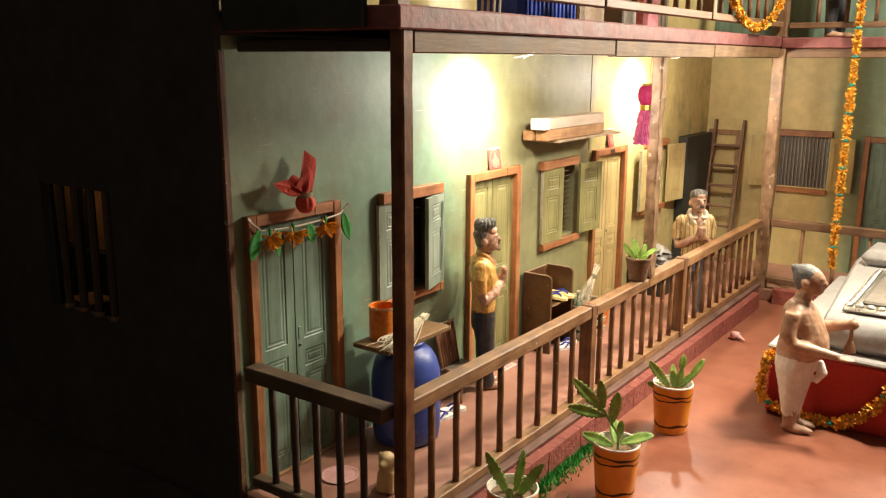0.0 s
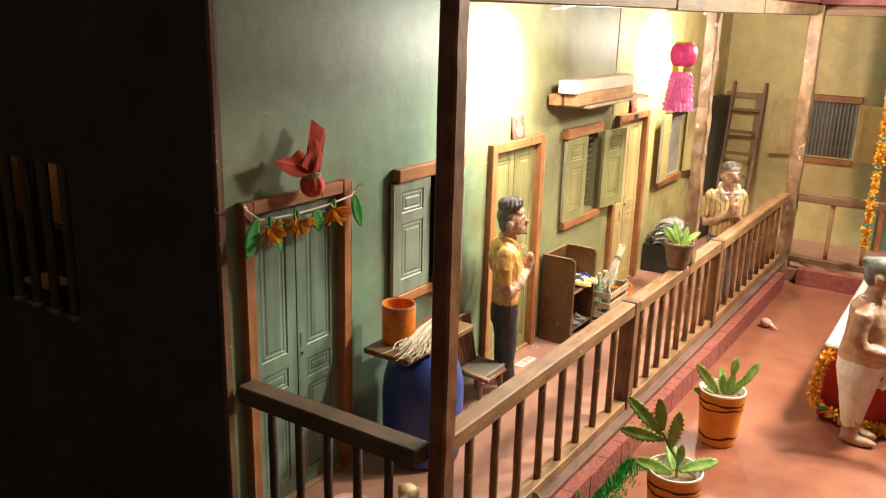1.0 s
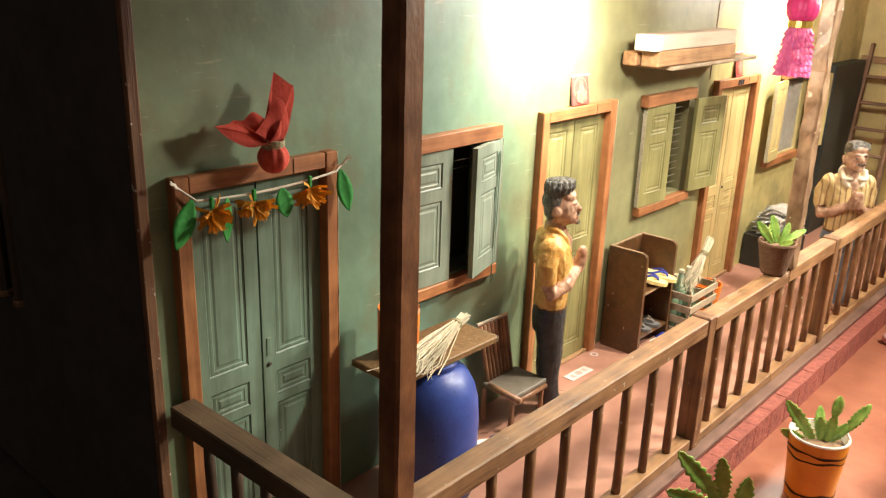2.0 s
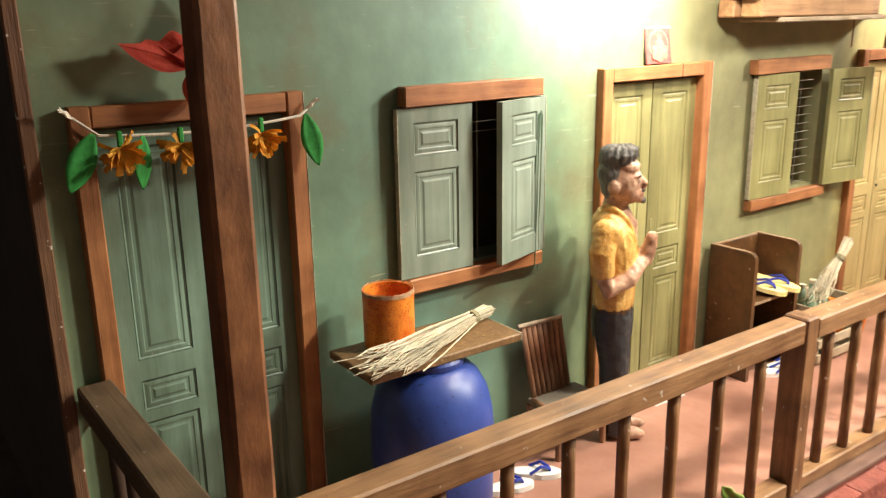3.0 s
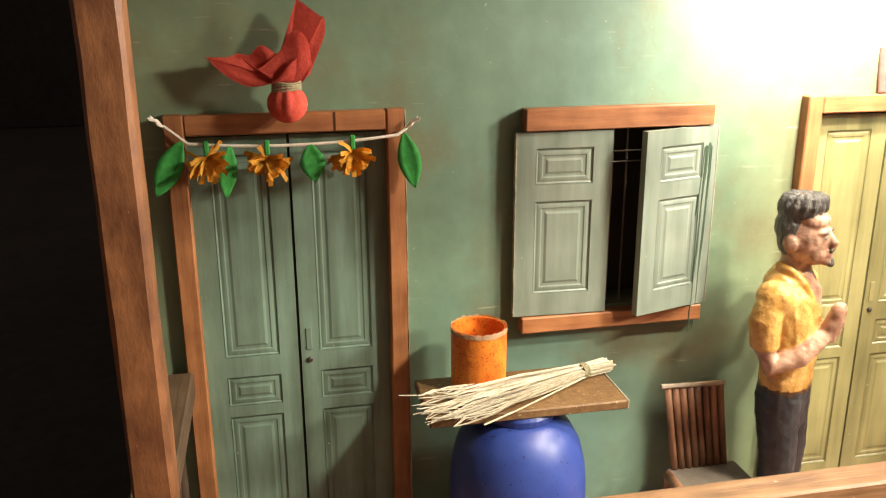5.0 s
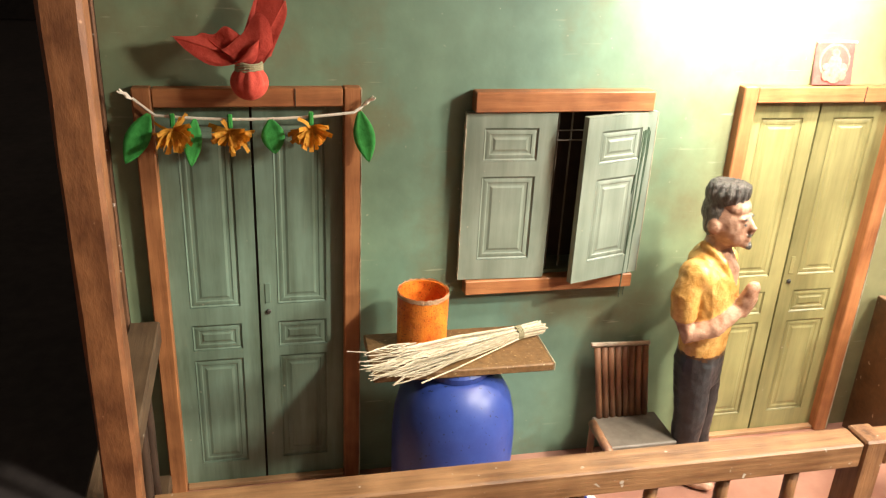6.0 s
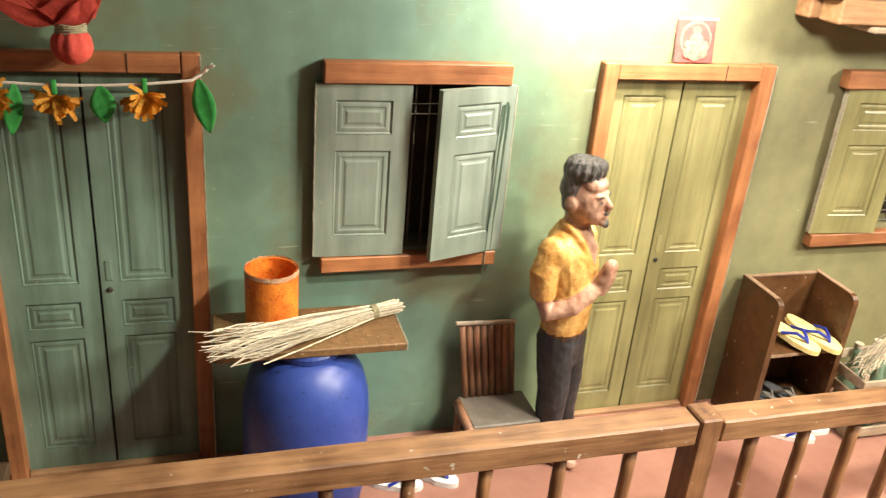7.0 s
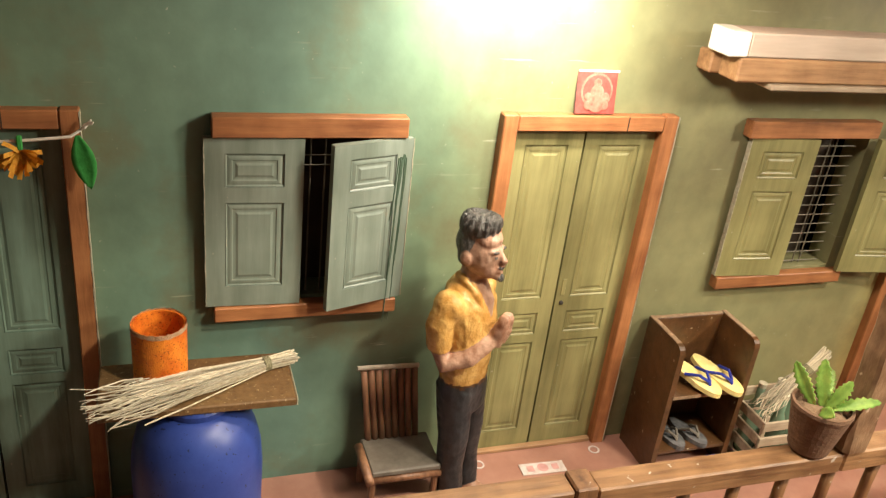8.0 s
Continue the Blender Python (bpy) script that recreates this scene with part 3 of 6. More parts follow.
def window(name, m, lintel, sill, tint, left, right, grille, frame_x, label, z0=0.1975, z1=0.3465):
    """Shuttered window; left, right: (hinge place, width, angle) of the shutters."""
    ob = thing(name, m, label, "window", kind="structure")
    part("lintel", cube(lintel[0], lintel[1], -0.013, -0.0005, z1 - 0.002, z1 + 0.0145, 0.0008), frame_x, ob, "reddish wooden lintel strip")
    part("sill", cube(sill[0], sill[1], -0.012, -0.0005, z0 - 0.014, z0 - 0.001, 0.0008), frame_x, ob, "reddish wooden sill strip")
    h = z1 - z0 - 0.003
    for (at, w, angle), flip in ((left, False), (right, True)):
        if flip:
            mm = pose(at, -0.0085, z0, 0, 0, angle) @ pose(-w, 0, 0)
        else:
            mm = pose(at, -0.0085, z0, 0, 0, -angle)
        if angle > 90:
            mm = mm @ pose(w, 0.006, 0, 0, 0, 180)
        shutter = leaf("shutter", w, h, SHUTTER_FIELDS, M_DOOR[tint], ob, mm, "r" if flip else "l")
        if tint == "grey" and flip:
            rough = random.Random(5)
            for k in range(6):
                x, top = w - 0.0165 + 0.0015 * k, h - 0.012 - 0.006 * rough.random()
                pts = [(x + 0.0035 * (1 - v) + rough.uniform(-0.0005, 0.0005), 0.0003, top - v * (0.055 + 0.05 * ((k * 5) % 3))) for v in (0, 0.2, 0.4, 0.6, 0.8, 1)]
                part("paint_run", tube(bmesh.new(), pts, 0.0008, 5, [0.0010, 0.0009, 0.0008, 0.0008, 0.0007, 0.0004]), M_RUN, shutter, "dark green paint run")
    a, b = lintel[0] + 0.006, lintel[1] - 0.006
    if grille == "bars":
        n = 14
        for i in range(n):
            part("bar", tube(bmesh.new(), ((a + (b - a) * (i + 0.5) / n, 0.003, z0), (a + (b - a) * (i + 0.5) / n, 0.003, z1)), 0.0016, 6), M_BARS, ob)
        part("backing", cube(a + 0.004, b - 0.004, 0.006, 0.008, z0 + 0.001, z1 - 0.001), M_BACKING, ob, "dark grey board behind the bars")
    else:
        grey = tint == "grey"
        for i in (10.6, 11.4) if grey else range(14):
            z = z0 + (z1 - z0) * (i + 0.5) / 14
            part("bar", tube(bmesh.new(), ((a, 0.006, z), (b, 0.006, z)), 0.00055, 6), M_LATTICE, ob)
        for x in (0.515, 0.60) if grey else (0.12, 0.18, 0.44, 0.50, 0.78, 0.84):
            part("bar", tube(bmesh.new(), ((a + x * (b - a), 0.008, z0), (a + x * (b - a), 0.008, z1)), 0.0008, 6), M_LATTICE, ob)
        # Sheet added behind the lattice; its dark colour gives the recess its shade.
        part("backing", cube(a + 0.004, b - 0.004, 0.0300, 0.0320, z0 + 0.001, z1 - 0.001), M_RECESS_SHADE, ob, "dark brown sheet as shade behind the lattice")
    return ob


door("door_1", WEST(0.033), 0.1665, "teal", M_TRIM_X, M_TRIM_Z, "closed double door with worn teal panels")
door("door_2", WEST(0.523), 0.1685, "olive", M_TRIM_X, M_TRIM_Z, "closed double door with olive green panels")
door("door_3", WEST(1.004), 0.168, "ochre", M_TRIM_X, M_TRIM_Z, "closed double door with ochre panels", True)
door("door_4", NORTH(0.410), 0.164, "teal", M_TRIM_X, M_TRIM_Z, "closed double door with blue-green panels")
window("window_1", WEST(0), (0.289, 0.441), (0.2895, 0.4435), "grey", (0.2835, 0.0755, 2), (0.4475, 0.0715, 16), "mesh", M_TRIM_X, "window with one grey-green shutter ajar")
window("window_2", WEST(0), (0.770, 0.922), (0.779, 0.936), "olive", (0.7775, 0.075, 4), (0.927, 0.077, 172), "mesh", M_TRIM_X, "window with olive shutters standing open")
window("window_3", WEST(0), (1.290, 1.422), (1.256, 1.418), "ochre", (1.296, 0.064, 175), (1.424, 0.080, 171), "bars", M_TRIM_X, "barred window with ochre shutters folded back")
window("window_4", NORTH(0), (0.194, 0.334), (0.193, 0.331), "ochre", (0.195, 0.064, 165), (0.333, 0.064, 165), "bars", M_TRIM_X, "barred window with ochre shutters folded back", 0.218, 0.358)

# ---- verandah things ----
M_BLUE = surface("blue_plastic", (0.022, 0.045, 0.22), (0.04, 0.075, 0.32), 0.40, 60, bump=0.12, speck=0.62, speck_colour=(0.010, 0.012, 0.04), speck_scale=300.0)
drum = thing("drum", pose(0.066, 0.2715, 0) @ Matrix.Diagonal((1, 1, 0.970, 1)), "shiny blue plastic water drum under a board", "drum")
part("barrel", lathe(bmesh.new(), ((0.040, 0), (0.048, 0.004), (0.0505, 0.02), (0.0515, 0.09), (0.050, 0.110), (0.046, 0.127), (0.039, 0.140), (0.031, 0.1475), (0.026, 0.150)), steps=40), M_BLUE, drum, smooth=True)
part("lid", lathe(bmesh.new(), ((0.027, 0.1502), (0.0275, 0.155), (0.026, 0.1575)), steps=32), M_BLUE, drum)
M_BOARD = surface("raw_brown_board", (0.09, 0.045, 0.015), (0.24, 0.135, 0.05), 0.55, 160, bump=0.6, speck=0.8, speck_colour=(0.36, 0.26, 0.13), speck_scale=320.0)
solid("board", cube(-0.073, 0.073, -0.033, 0.033, 0, 0.007, 0.001), M_BOARD, "rough brown plank with chipped pale ends, on the blue drum", "board", m=pose(0.0595, 0.273, 0.1530, 0, 0, 89.5))
part("chipped_edge", worn_edge(0.0735, 0.0004, 0.0068, 21, -0.0328, 0.0328), M_WORN, bpy.data.objects["board"], "chipped pale end")
M_ORANGE = surface("orange_paint", (0.54, 0.085, 0.007), (0.84, 0.29, 0.028), 0.42, 110, bump=0.5, speck=1.1, speck_colour=(0.26, 0.04, 0.006), stain=30, speck_scale=620.0)


def cup(r0, r1, h, wall=0.002, wobble=0.0, steps=36):
    """An open vessel with a wall and a floor inside."""
    return lathe(bmesh.new(), ((r0 * 0.96, 0), (r0, 0.001), (r1, h), (r1 - wall, h), (r0 - wall, 0.004), (0.001, 0.004)), steps=steps)


can = thing("bucket", pose(0.045, 0.246, 0.1602), "rough orange can with a torn rim, standing on the plank", "can")
can_body = part("body", cup(0.0205, 0.0208, 0.047, steps=80), M_ORANGE, can)
bm = bmesh.new()
rough = random.Random(3)
rings = [[], []]
for i in range(60):
    a = 2 * math.pi * i / 60
    for k, (r, z) in enumerate(((0.0211, 0.0445 + rough.uniform(-0.0005, 0.0005)), (0.0207, 0.0482 + rough.uniform(-0.0005, 0.0008)))):
        rings[k].append(bm.verts.new((r * math.cos(a), r * math.sin(a), z)))
for i in range(60):
    bm.faces.new((rings[0][i], rings[0][(i + 1) % 60], rings[1][(i + 1) % 60], rings[1][i]))
bmesh.ops.solidify(bm, geom=bm.faces[:], thickness=0.0016)
part("rim", bm, surface("pale_orange_rim", (0.58, 0.34, 0.17), (0.80, 0.60, 0.40), 0.7, 200, bump=0.6), can_body, "ragged pale rim")

M_CANE = wood("cane", (0.10, 0.042, 0.02), (0.38, 0.19, 0.095), "z", 0.5)
M_STRAWROD = surface("pale_worn_rod", (0.34, 0.26, 0.17), (0.62, 0.54, 0.42), 0.6, 160, bump=0.4)
M_SEAT = surface("grey_brown_seat", (0.10, 0.085, 0.065), (0.20, 0.17, 0.135), 0.6, 80)
chair = thing("chair", pose(0.047, 0.444, 0, 0, 0, 90), "small wooden chair with a cane slat back", "chair")
for x in (-0.022, 0.038):
    part("leg", tube(bmesh.new(), ((x, -0.015, 0), (x, -0.015, 0.0438)), 0.0034, 10), M_CANE, chair)
    part("leg", tube(bmesh.new(), ((x, 0.027, 0), (x, 0.027, 0.0438)), 0.0034, 10), M_CANE, chair)
part("seat", cube(-0.0240, 0.0410, -0.0200, 0.0290, 0.0440, 0.0500, 0.0012), M_SEAT, chair)
part("apron", tube(bmesh.new(), ((-0.025, -0.0185, 0.0400), (0.0415, -0.0185, 0.0400)), 0.0036, 10), M_CANE, chair, smooth=True)
part("rail", tube(bmesh.new(), ((-0.0290, -0.0320, 0.0500), (-0.0290, 0.0150, 0.0530)), 0.0042, 10), M_CANE, chair, "round side rail", smooth=True)
for i in range(8):
    a, b = -0.0170 + 0.0066 * i, -0.0235 + 0.0069 * i
    part("slat", tube(bmesh.new(), ((a, 0.0265, 0.0502), ((a + b) / 2, 0.0315 + 0.0004 * (i % 3), 0.085), (b, 0.037, 0.1205)), 0.0030, 8, [0.0030, 0.0029 + 0.0002 * (i % 2), 0.0030]), M_CANE, chair, smooth=True)
part("top_rail", tube(bmesh.new(), ((-0.0295, 0.0378, 0.1235), (0.0290, 0.0378, 0.1215)), 0.0024), M_STRAWROD, chair, "pale rod along the back")

M_RACK = surface("dark_brown_paint", (0.042, 0.020, 0.008), (0.145, 0.066, 0.024), 0.33, 70, bump=0.3, speck=0.3, speck_colour=(0.4, 0.33, 0.22))
rack = thing("shoe_rack", pose(0.036, 0.7605, 0, 0, 0, 90), "open dark brown wooden shoe rack against the wall", "rack")


def rack_side(x):
    """A side board with its front top corner rounded."""
    bm = bmesh.new()
    outline = [(-0.030, 0.0), (0.030, 0.0), (0.030, 0.154), (-0.022, 0.154)]
    outline += [(-0.022 - 0.008 * math.sin(a), 0.146 + 0.008 * math.cos(a)) for a in (0.5, 1.0, 1.57)]
    a = [bm.verts.new((x, u, v)) for u, v in outline]
    b = [bm.verts.new((x + 0.006, u, v)) for u, v in outline]
    n = len(outline)
    for i in range(n):
        bm.faces.new((a[i], a[(i + 1) % n], b[(i + 1) % n], b[i]))
    bm.faces.new(a[::-1])
    bm.faces.new(b)
    return bm


for x in (-0.046, 0.040):
    part("side_panel", rack_side(x), M_RACK, rack)
part("back_panel", cube(-0.0398, 0.0398, 0.025, 0.030, 0, 0.1535, 0.0005), M_RACK, rack)
part("shelf", cube(-0.0398, 0.0398, -0.029, 0.0248, 0.092, 0.096), M_RACK, rack)
part("shelf", cube(-0.0398, 0.0398, -0.029, 0.0248, 0.024, 0.028), M_RACK, rack)

M_DUSTY = surface("dusty_board_edge", (0.16, 0.09, 0.045), (0.36, 0.25, 0.15), 0.7, 200, bump=0.5)
for x in (-0.046, 0.040):
    part("edge", cube(x + 0.0003, x + 0.0057, -0.0215, 0.0300, 0.1541, 0.1548, 0.0002), M_DUSTY, rack, "dusty worn top edge")
part("edge", cube(-0.0396, 0.0396, 0.0252, 0.0298, 0.1536, 0.1543, 0.0002), M_DUSTY, rack, "dusty worn top edge")
part("edge", cube(-0.0396, 0.0396, -0.0297, -0.0291, 0.0922, 0.0958, 0.0002), M_DUSTY, rack, "dusty worn shelf edge")

solid("table", cube(-0.045, 0.045, -0.035, 0.035, 0, 0.062, 0.001), M_TABLE, "low black block table holding papers", "table", m=pose(0.047, 1.258, 0))

# ---- altar in the courtyard ----
M_SKIRT = surface("red_cloth", (0.34, 0.012, 0.010), (0.50, 0.03, 0.022), 0.7, 200, bump=0.3)
M_SHEET = surface("greyish_white_cloth", (0.27, 0.26, 0.245), (0.39, 0.375, 0.355), 0.8, 120, bump=0.3)
altar = thing("altar", pose(0.460, 0.752, YARD_Z), "low altar with a red skirt and white cloth top", "altar")
part("skirt", cube(0, 0.9, 0, 0.56, 0, 0.112, 0.004), M_SKIRT, altar)
part("top_cloth", cube(-0.003, 0.903, -0.003, 0.563, 0.1125, 0.120, 0.003), M_SHEET, altar)


def draped_block(x0, x1, y0, y1, z0, z1, skew, bulge, seed):
    """A block under a sheet: soft corners, slack sides; the near side leans back."""
    bm = bmesh.new()
    box(bm, x0, x1, y0, y1, z0, z1, 0.014)
    bmesh.ops.subdivide_edges(bm, edges=[e for e in bm.edges if e.calc_length() > 0.03], cuts=9, use_grid_fill=True)
    rough = random.Random(seed)
    a, b, c = (rough.uniform(0, 6) for _ in range(3))
    for v in bm.verts:
        up = (v.co.z - z0) / (z1 - z0)
        back = (v.co.y - y0) / (y1 - y0)
        near = max(0.0, 1 - (v.co.x - x0) / 0.1)
        v.co.x += skew * (1 - back) * near + 0.0015 * math.sin(38 * v.co.y + a) * (1 - up)
        v.co.y += 0.008 * up * (1 - back) + 0.0012 * math.sin(45 * v.co.x + b) * (1 - up)
        if up > 0.5:
            v.co.z += bulge * math.sin(16 * v.co.x + 9 * v.co.y + c)
    return bm


part("step", draped_block(0.030, 0.9, 0.017, 0.55, 0.1205, 0.176, 0.040, 0.0012, 3), M_SHEET, altar, smooth=True)
part("step", draped_block(0.056, 0.9, 0.425, 0.545, 0.1765, 0.208, 0.0, 0.0015, 4), M_SHEET, altar, smooth=True)
solid("wall_upper_north", cube(-0.03, FAR_X, NORTH_Y, NORTH_Y + 0.03, 0.582, 1.1), M_DOOR["teal"], "green painted wall of the upper far gallery", "wall", kind="structure")
solid("wall_upper_west", cube(-0.03, 0.0, 0.014, NORTH_Y - 0.001, 0.608, 1.1), M_DOOR["ochre"], "ochre wall of the upper gallery", "wall", kind="structure")

# garland pieces
M_PETAL = surface("marigold_paper", (0.66, 0.29, 0.02), (0.88, 0.52, 0.06), 0.75, 220, bump=0.3, vary=0.15, stain=60)
M_TEALBEAD = surface("teal_ribbon", (0.01, 0.16, 0.14), (0.02, 0.30, 0.24), 0.5, 120)
M_STRING = surface("white_cotton_string", (0.62, 0.56, 0.44), (0.80, 0.76, 0.66), 0.9, 400)
M_LEAFPAPER = surface("green_felt", (0.014, 0.18, 0.02), (0.05, 0.34, 0.06), 0.8, 160, bump=0.3, stain=50)
M_LEAF = surface("plant_leaf", (0.11, 0.23, 0.03), (0.30, 0.46, 0.09), 0.45, 120, bump=0.3, stain=60, sss=0.1)


def ruffle(r, seed, petals=34, width=0.42):
    """A tuft of short paper petals standing out from a centre."""
    rough = random.Random(seed)
    bm = bmesh.new()
    for _ in range(petals):
        d = Vector((rough.gauss(0, 1), rough.gauss(0, 1), rough.gauss(0, 1))).normalized()
        side = d.cross(Vector((rough.gauss(0, 1), rough.gauss(0, 1), rough.gauss(0, 1)))).normalized()
        up = d.cross(side)
        w, l = r * width * rough.uniform(0.7, 1.2), r * rough.uniform(0.8, 1.15)
        curl = up * r * rough.uniform(-0.35, 0.35)
        a = [side * -w * 0.4, side * w * 0.4]
        b = [d * l * 0.6 + side * -w * 0.5 + curl * 0.3, d * l * 0.6 + side * w * 0.5 + curl * 0.3]
        c = [d * l + side * -w * 0.4 + curl, d * l + side * w * 0.4 + curl]
        vs = [bm.verts.new(v) for v in a + b + c]
        bm.faces.new((vs[0], vs[1], vs[3], vs[2]))
        bm.faces.new((vs[2], vs[3], vs[5], vs[4]))
    return bm


FLOWERS = [mesh_of("flower", ruffle(0.0105, 20 + k), M_PETAL) for k in range(4)]
BEAD = mesh_of("bead", lathe(bmesh.new(), ((0.005, -0.003), (0.0075, 0), (0.005, 0.003)), steps=10), M_TEALBEAD)


def hang(points, gap, label, group="marigold garlands", every=7):
    """A garland of paper flowers along a line."""
    pts = [Vector(p) for p in points]
    ob = thing("garland", Matrix.Translation(pts[0]), label, "garland", group)
    local = [p - pts[0] for p in pts]
    part("cord", tube(bmesh.new(), local, 0.0012, 6), M_STRING, ob)
    rough = random.Random(len(points) * 7 + round(pts[0].x * 100))
    n = 0
    carry = 0.0
    for a, b in zip(local, local[1:]):
        length = (b - a).length
        d = carry
        while d < length:
            p = a + (b - a) * (d / length)
            turn = pose(*p, rough.uniform(0, 360), rough.uniform(0, 360), rough.uniform(0, 360))
            if n % every == every - 1:
                part("bead", BEAD, None, ob, "teal ribbon bead", m=Matrix.Translation(p))
            else:
                part("flower", FLOWERS[n % 4], None, ob, m=turn @ Matrix.Scale(rough.uniform(0.85, 1.1), 4))
            n += 1
            d += gap
        carry = d - length
    return ob


def sag(a, b, drop, n=14):
    a, b = Vector(a), Vector(b)
    return [a.lerp(b, k / n) - Vector((0, 0, drop * 4 * (k / n) * (1 - k / n))) for k in range(n + 1)]


hang(sag((0.424, 1.425, 0.80), (0.420, 1.425, 0.085), 0.0), 0.0088, "marigold paper garland hanging straight down")
hang(sag((0.264, 1.00, 0.70), (0.264, 1.44, 0.72), 0.090), 0.0092, "marigold paper garland looped on the upper rail")
LOOP = [(0.466, 0.080), (0.459, 0.058), (0.455, 0.036), (0.454, 0.008), (0.472, -0.006), (0.496, -0.015), (0.530, -0.016), (0.563, -0.016), (0.582, -0.013), (0.611, 0.004), (0.634, 0.037), (0.650, 0.070)]
hang([(x, 0.7385, z) for x, z in LOOP] + sag((0.652, 0.7385, 0.070), (0.85, 0.7385, 0.062), 0.080, 20), 0.0092, "marigold paper garland draped in loops round the altar", every=11)

# upper gallery
balustrade("brown wooden balustrade of the upper gallery", pose(0.238, 0.062, 0.6075, 0, 0, 89.4), 1.38, 0.020, 0.18, 0.06, M_WOOD_X, M_WOOD_Z, newels=(0.45, 0.9))
balustrade("brown wooden balustrade of the upper far gallery", pose(0.27, RAIL_N, 0.6055), 1.2, 0.020, 0.18, 0.06, M_WOOD_X, M_WOOD_Z)
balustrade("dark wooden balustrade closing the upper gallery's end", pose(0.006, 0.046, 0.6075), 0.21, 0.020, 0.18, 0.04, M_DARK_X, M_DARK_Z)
for x, y in ((0.232, 0.047), (0.254, 1.459)):
    post(x - 0.012, x + 0.012, y - 0.012, y + 0.012, 0.6072, 1.05, "brown wooden post of the upper gallery")
M_BLUECLOTH = surface("blue_cloth", (0.02, 0.05, 0.35), (0.04, 0.10, 0.50), 0.7, 150, bump=0.4)
crate = thing("basket", pose(0.14, 0.46, 0.6075, 0, 0, 90), "blue plastic basket on the upper gallery floor", "basket")
part("body", cube(-0.07, 0.09, -0.04, 0.04, 0, 0.09, 0.008), M_BLUECLOTH, crate)
part("rim", cube(-0.073, 0.093, -0.043, 0.043, 0.0905, 0.096, 0.002), M_BLUECLOTH, crate)
for k in range(13):
    part("rib", cube(-0.062 + 0.012 * k, -0.057 + 0.012 * k, -0.0425, -0.0402, 0.006, 0.088, 0.0006), M_BLUECLOTH, crate)
bundle = thing("sticks", pose(0.15, 0.335, 0.6075), "bundle of white sticks beside the blue basket", "sticks")
for i in range(7):
    part("stick", tube(bmesh.new(), ((0.006 * (i % 3), 0.005 * i, 0.0), (0.006 * (i % 3), 0.005 * i + 0.006, 0.09)), 0.0018), M_STRING, bundle)
M_PINK = surface("pink_cloth", (0.45, 0.12, 0.16), (0.65, 0.28, 0.30), 0.8, 150, bump=0.3)
M_TIN = surface("corrugated_tin", (0.20, 0.17, 0.13), (0.36, 0.30, 0.22), 0.5, 60, metal=0.4)
bm = bmesh.new()
for i in range(16):
    box(bm, 0.02, 0.028 + 0.004 * (i % 2), 1.12 + 0.012 * i, 1.132 + 0.012 * i, 0.6075, 0.82)
solid("tin_sheet", bm, M_TIN, "grey corrugated tin sheet leaning upstairs", "sheet")
solid("pink_cloth", cube(0.05, 0.10, 1.02, 1.09, 0.6075, 0.80, 0.008), M_PINK, "folded pink cloth on the upper gallery", "cloth")
solid("carton", cube(0.04, 0.13, 0.66, 0.76, 0.6075, 0.70, 0.003), M_BOARD, "brown carton on the upper gallery", "box")
solid("carton", cube(0.05, 0.13, 0.84, 0.90, 0.6075, 0.69, 0.003), M_SEAT, "grey carton on the upper gallery", "box")


# ---- statues: plain clay shapes ----
def loft(bm, sections, steps=18):
    """Ellipses (x, y, z, rx, ry) joined into one skin."""
    rings = []
    for cx, cy, z, rx, ry in sections:
        rings.append([bm.verts.new((cx + rx * math.cos(2 * math.pi * k / steps), cy + ry * math.sin(2 * math.pi * k / steps), z)) for k in range(steps)])
    for a, b in zip(rings, rings[1:]):
        for k in range(steps):
            bm.faces.new((a[k], a[(k + 1) % steps], b[(k + 1) % steps], b[k]))
    bm.faces.new(rings[0][::-1])
    bm.faces.new(rings[-1])


class Clay:
    def __init__(self):
        self.bm = bmesh.new()
        self.count = 0

    def paint(self, k):
        faces = list(self.bm.faces)
        for f in faces[self.count:]:
            f.material_index = k
        self.count = len(faces)

    def limb(self, points, radii, k):
        tube(self.bm, points, 0, 12, radii)
        self.paint(k)

    def ball(self, at, radii, k, m=None):
        blob(self.bm, at, radii, m)
        self.paint(k)

    def body(self, sections, k):
        loft(self.bm, sections)
        self.paint(k)

    def fuse(self, name, materials, voxel=0.0022, rough=0.0006):
        """One skin over all the pieces, keeping each piece's paint."""
        from mathutils.bvhtree import BVHTree
        bmesh.ops.recalc_face_normals(self.bm, faces=self.bm.faces)
        self.bm.faces.ensure_lookup_table()
        tree = BVHTree.FromBMesh(self.bm)
        paints = [f.material_index for f in self.bm.faces]
        raw = bpy.data.meshes.new("raw")
        self.bm.to_mesh(raw)
        self.bm.free()
        temp = new("raw", raw)
        mod = temp.modifiers.new("skin", "REMESH")
        mod.mode, mod.voxel_size = "VOXEL", voxel
        bpy.context.view_layer.update()
        data = bpy.data.meshes.new_from_object(temp.evaluated_get(bpy.context.evaluated_depsgraph_get()))
        bpy.data.objects.remove(temp)
        work = bmesh.new()
        work.from_mesh(data)
        for _ in range(3):
            bmesh.ops.smooth_vert(work, verts=work.verts, factor=0.5, use_axis_x=True, use_axis_y=True, use_axis_z=True)
        for v in work.verts:
            v.co += v.normal * rough * noise.noise(v.co * 160)
        for f in work.faces:
            f.material_index = paints[tree.find_nearest(f.calc_center_median())[2]]
            f.smooth = True
        data.materials.clear()
        for m in materials:
            data.materials.append(m)
        work.to_mesh(data)
        work.free()
        data.name = name
        return data


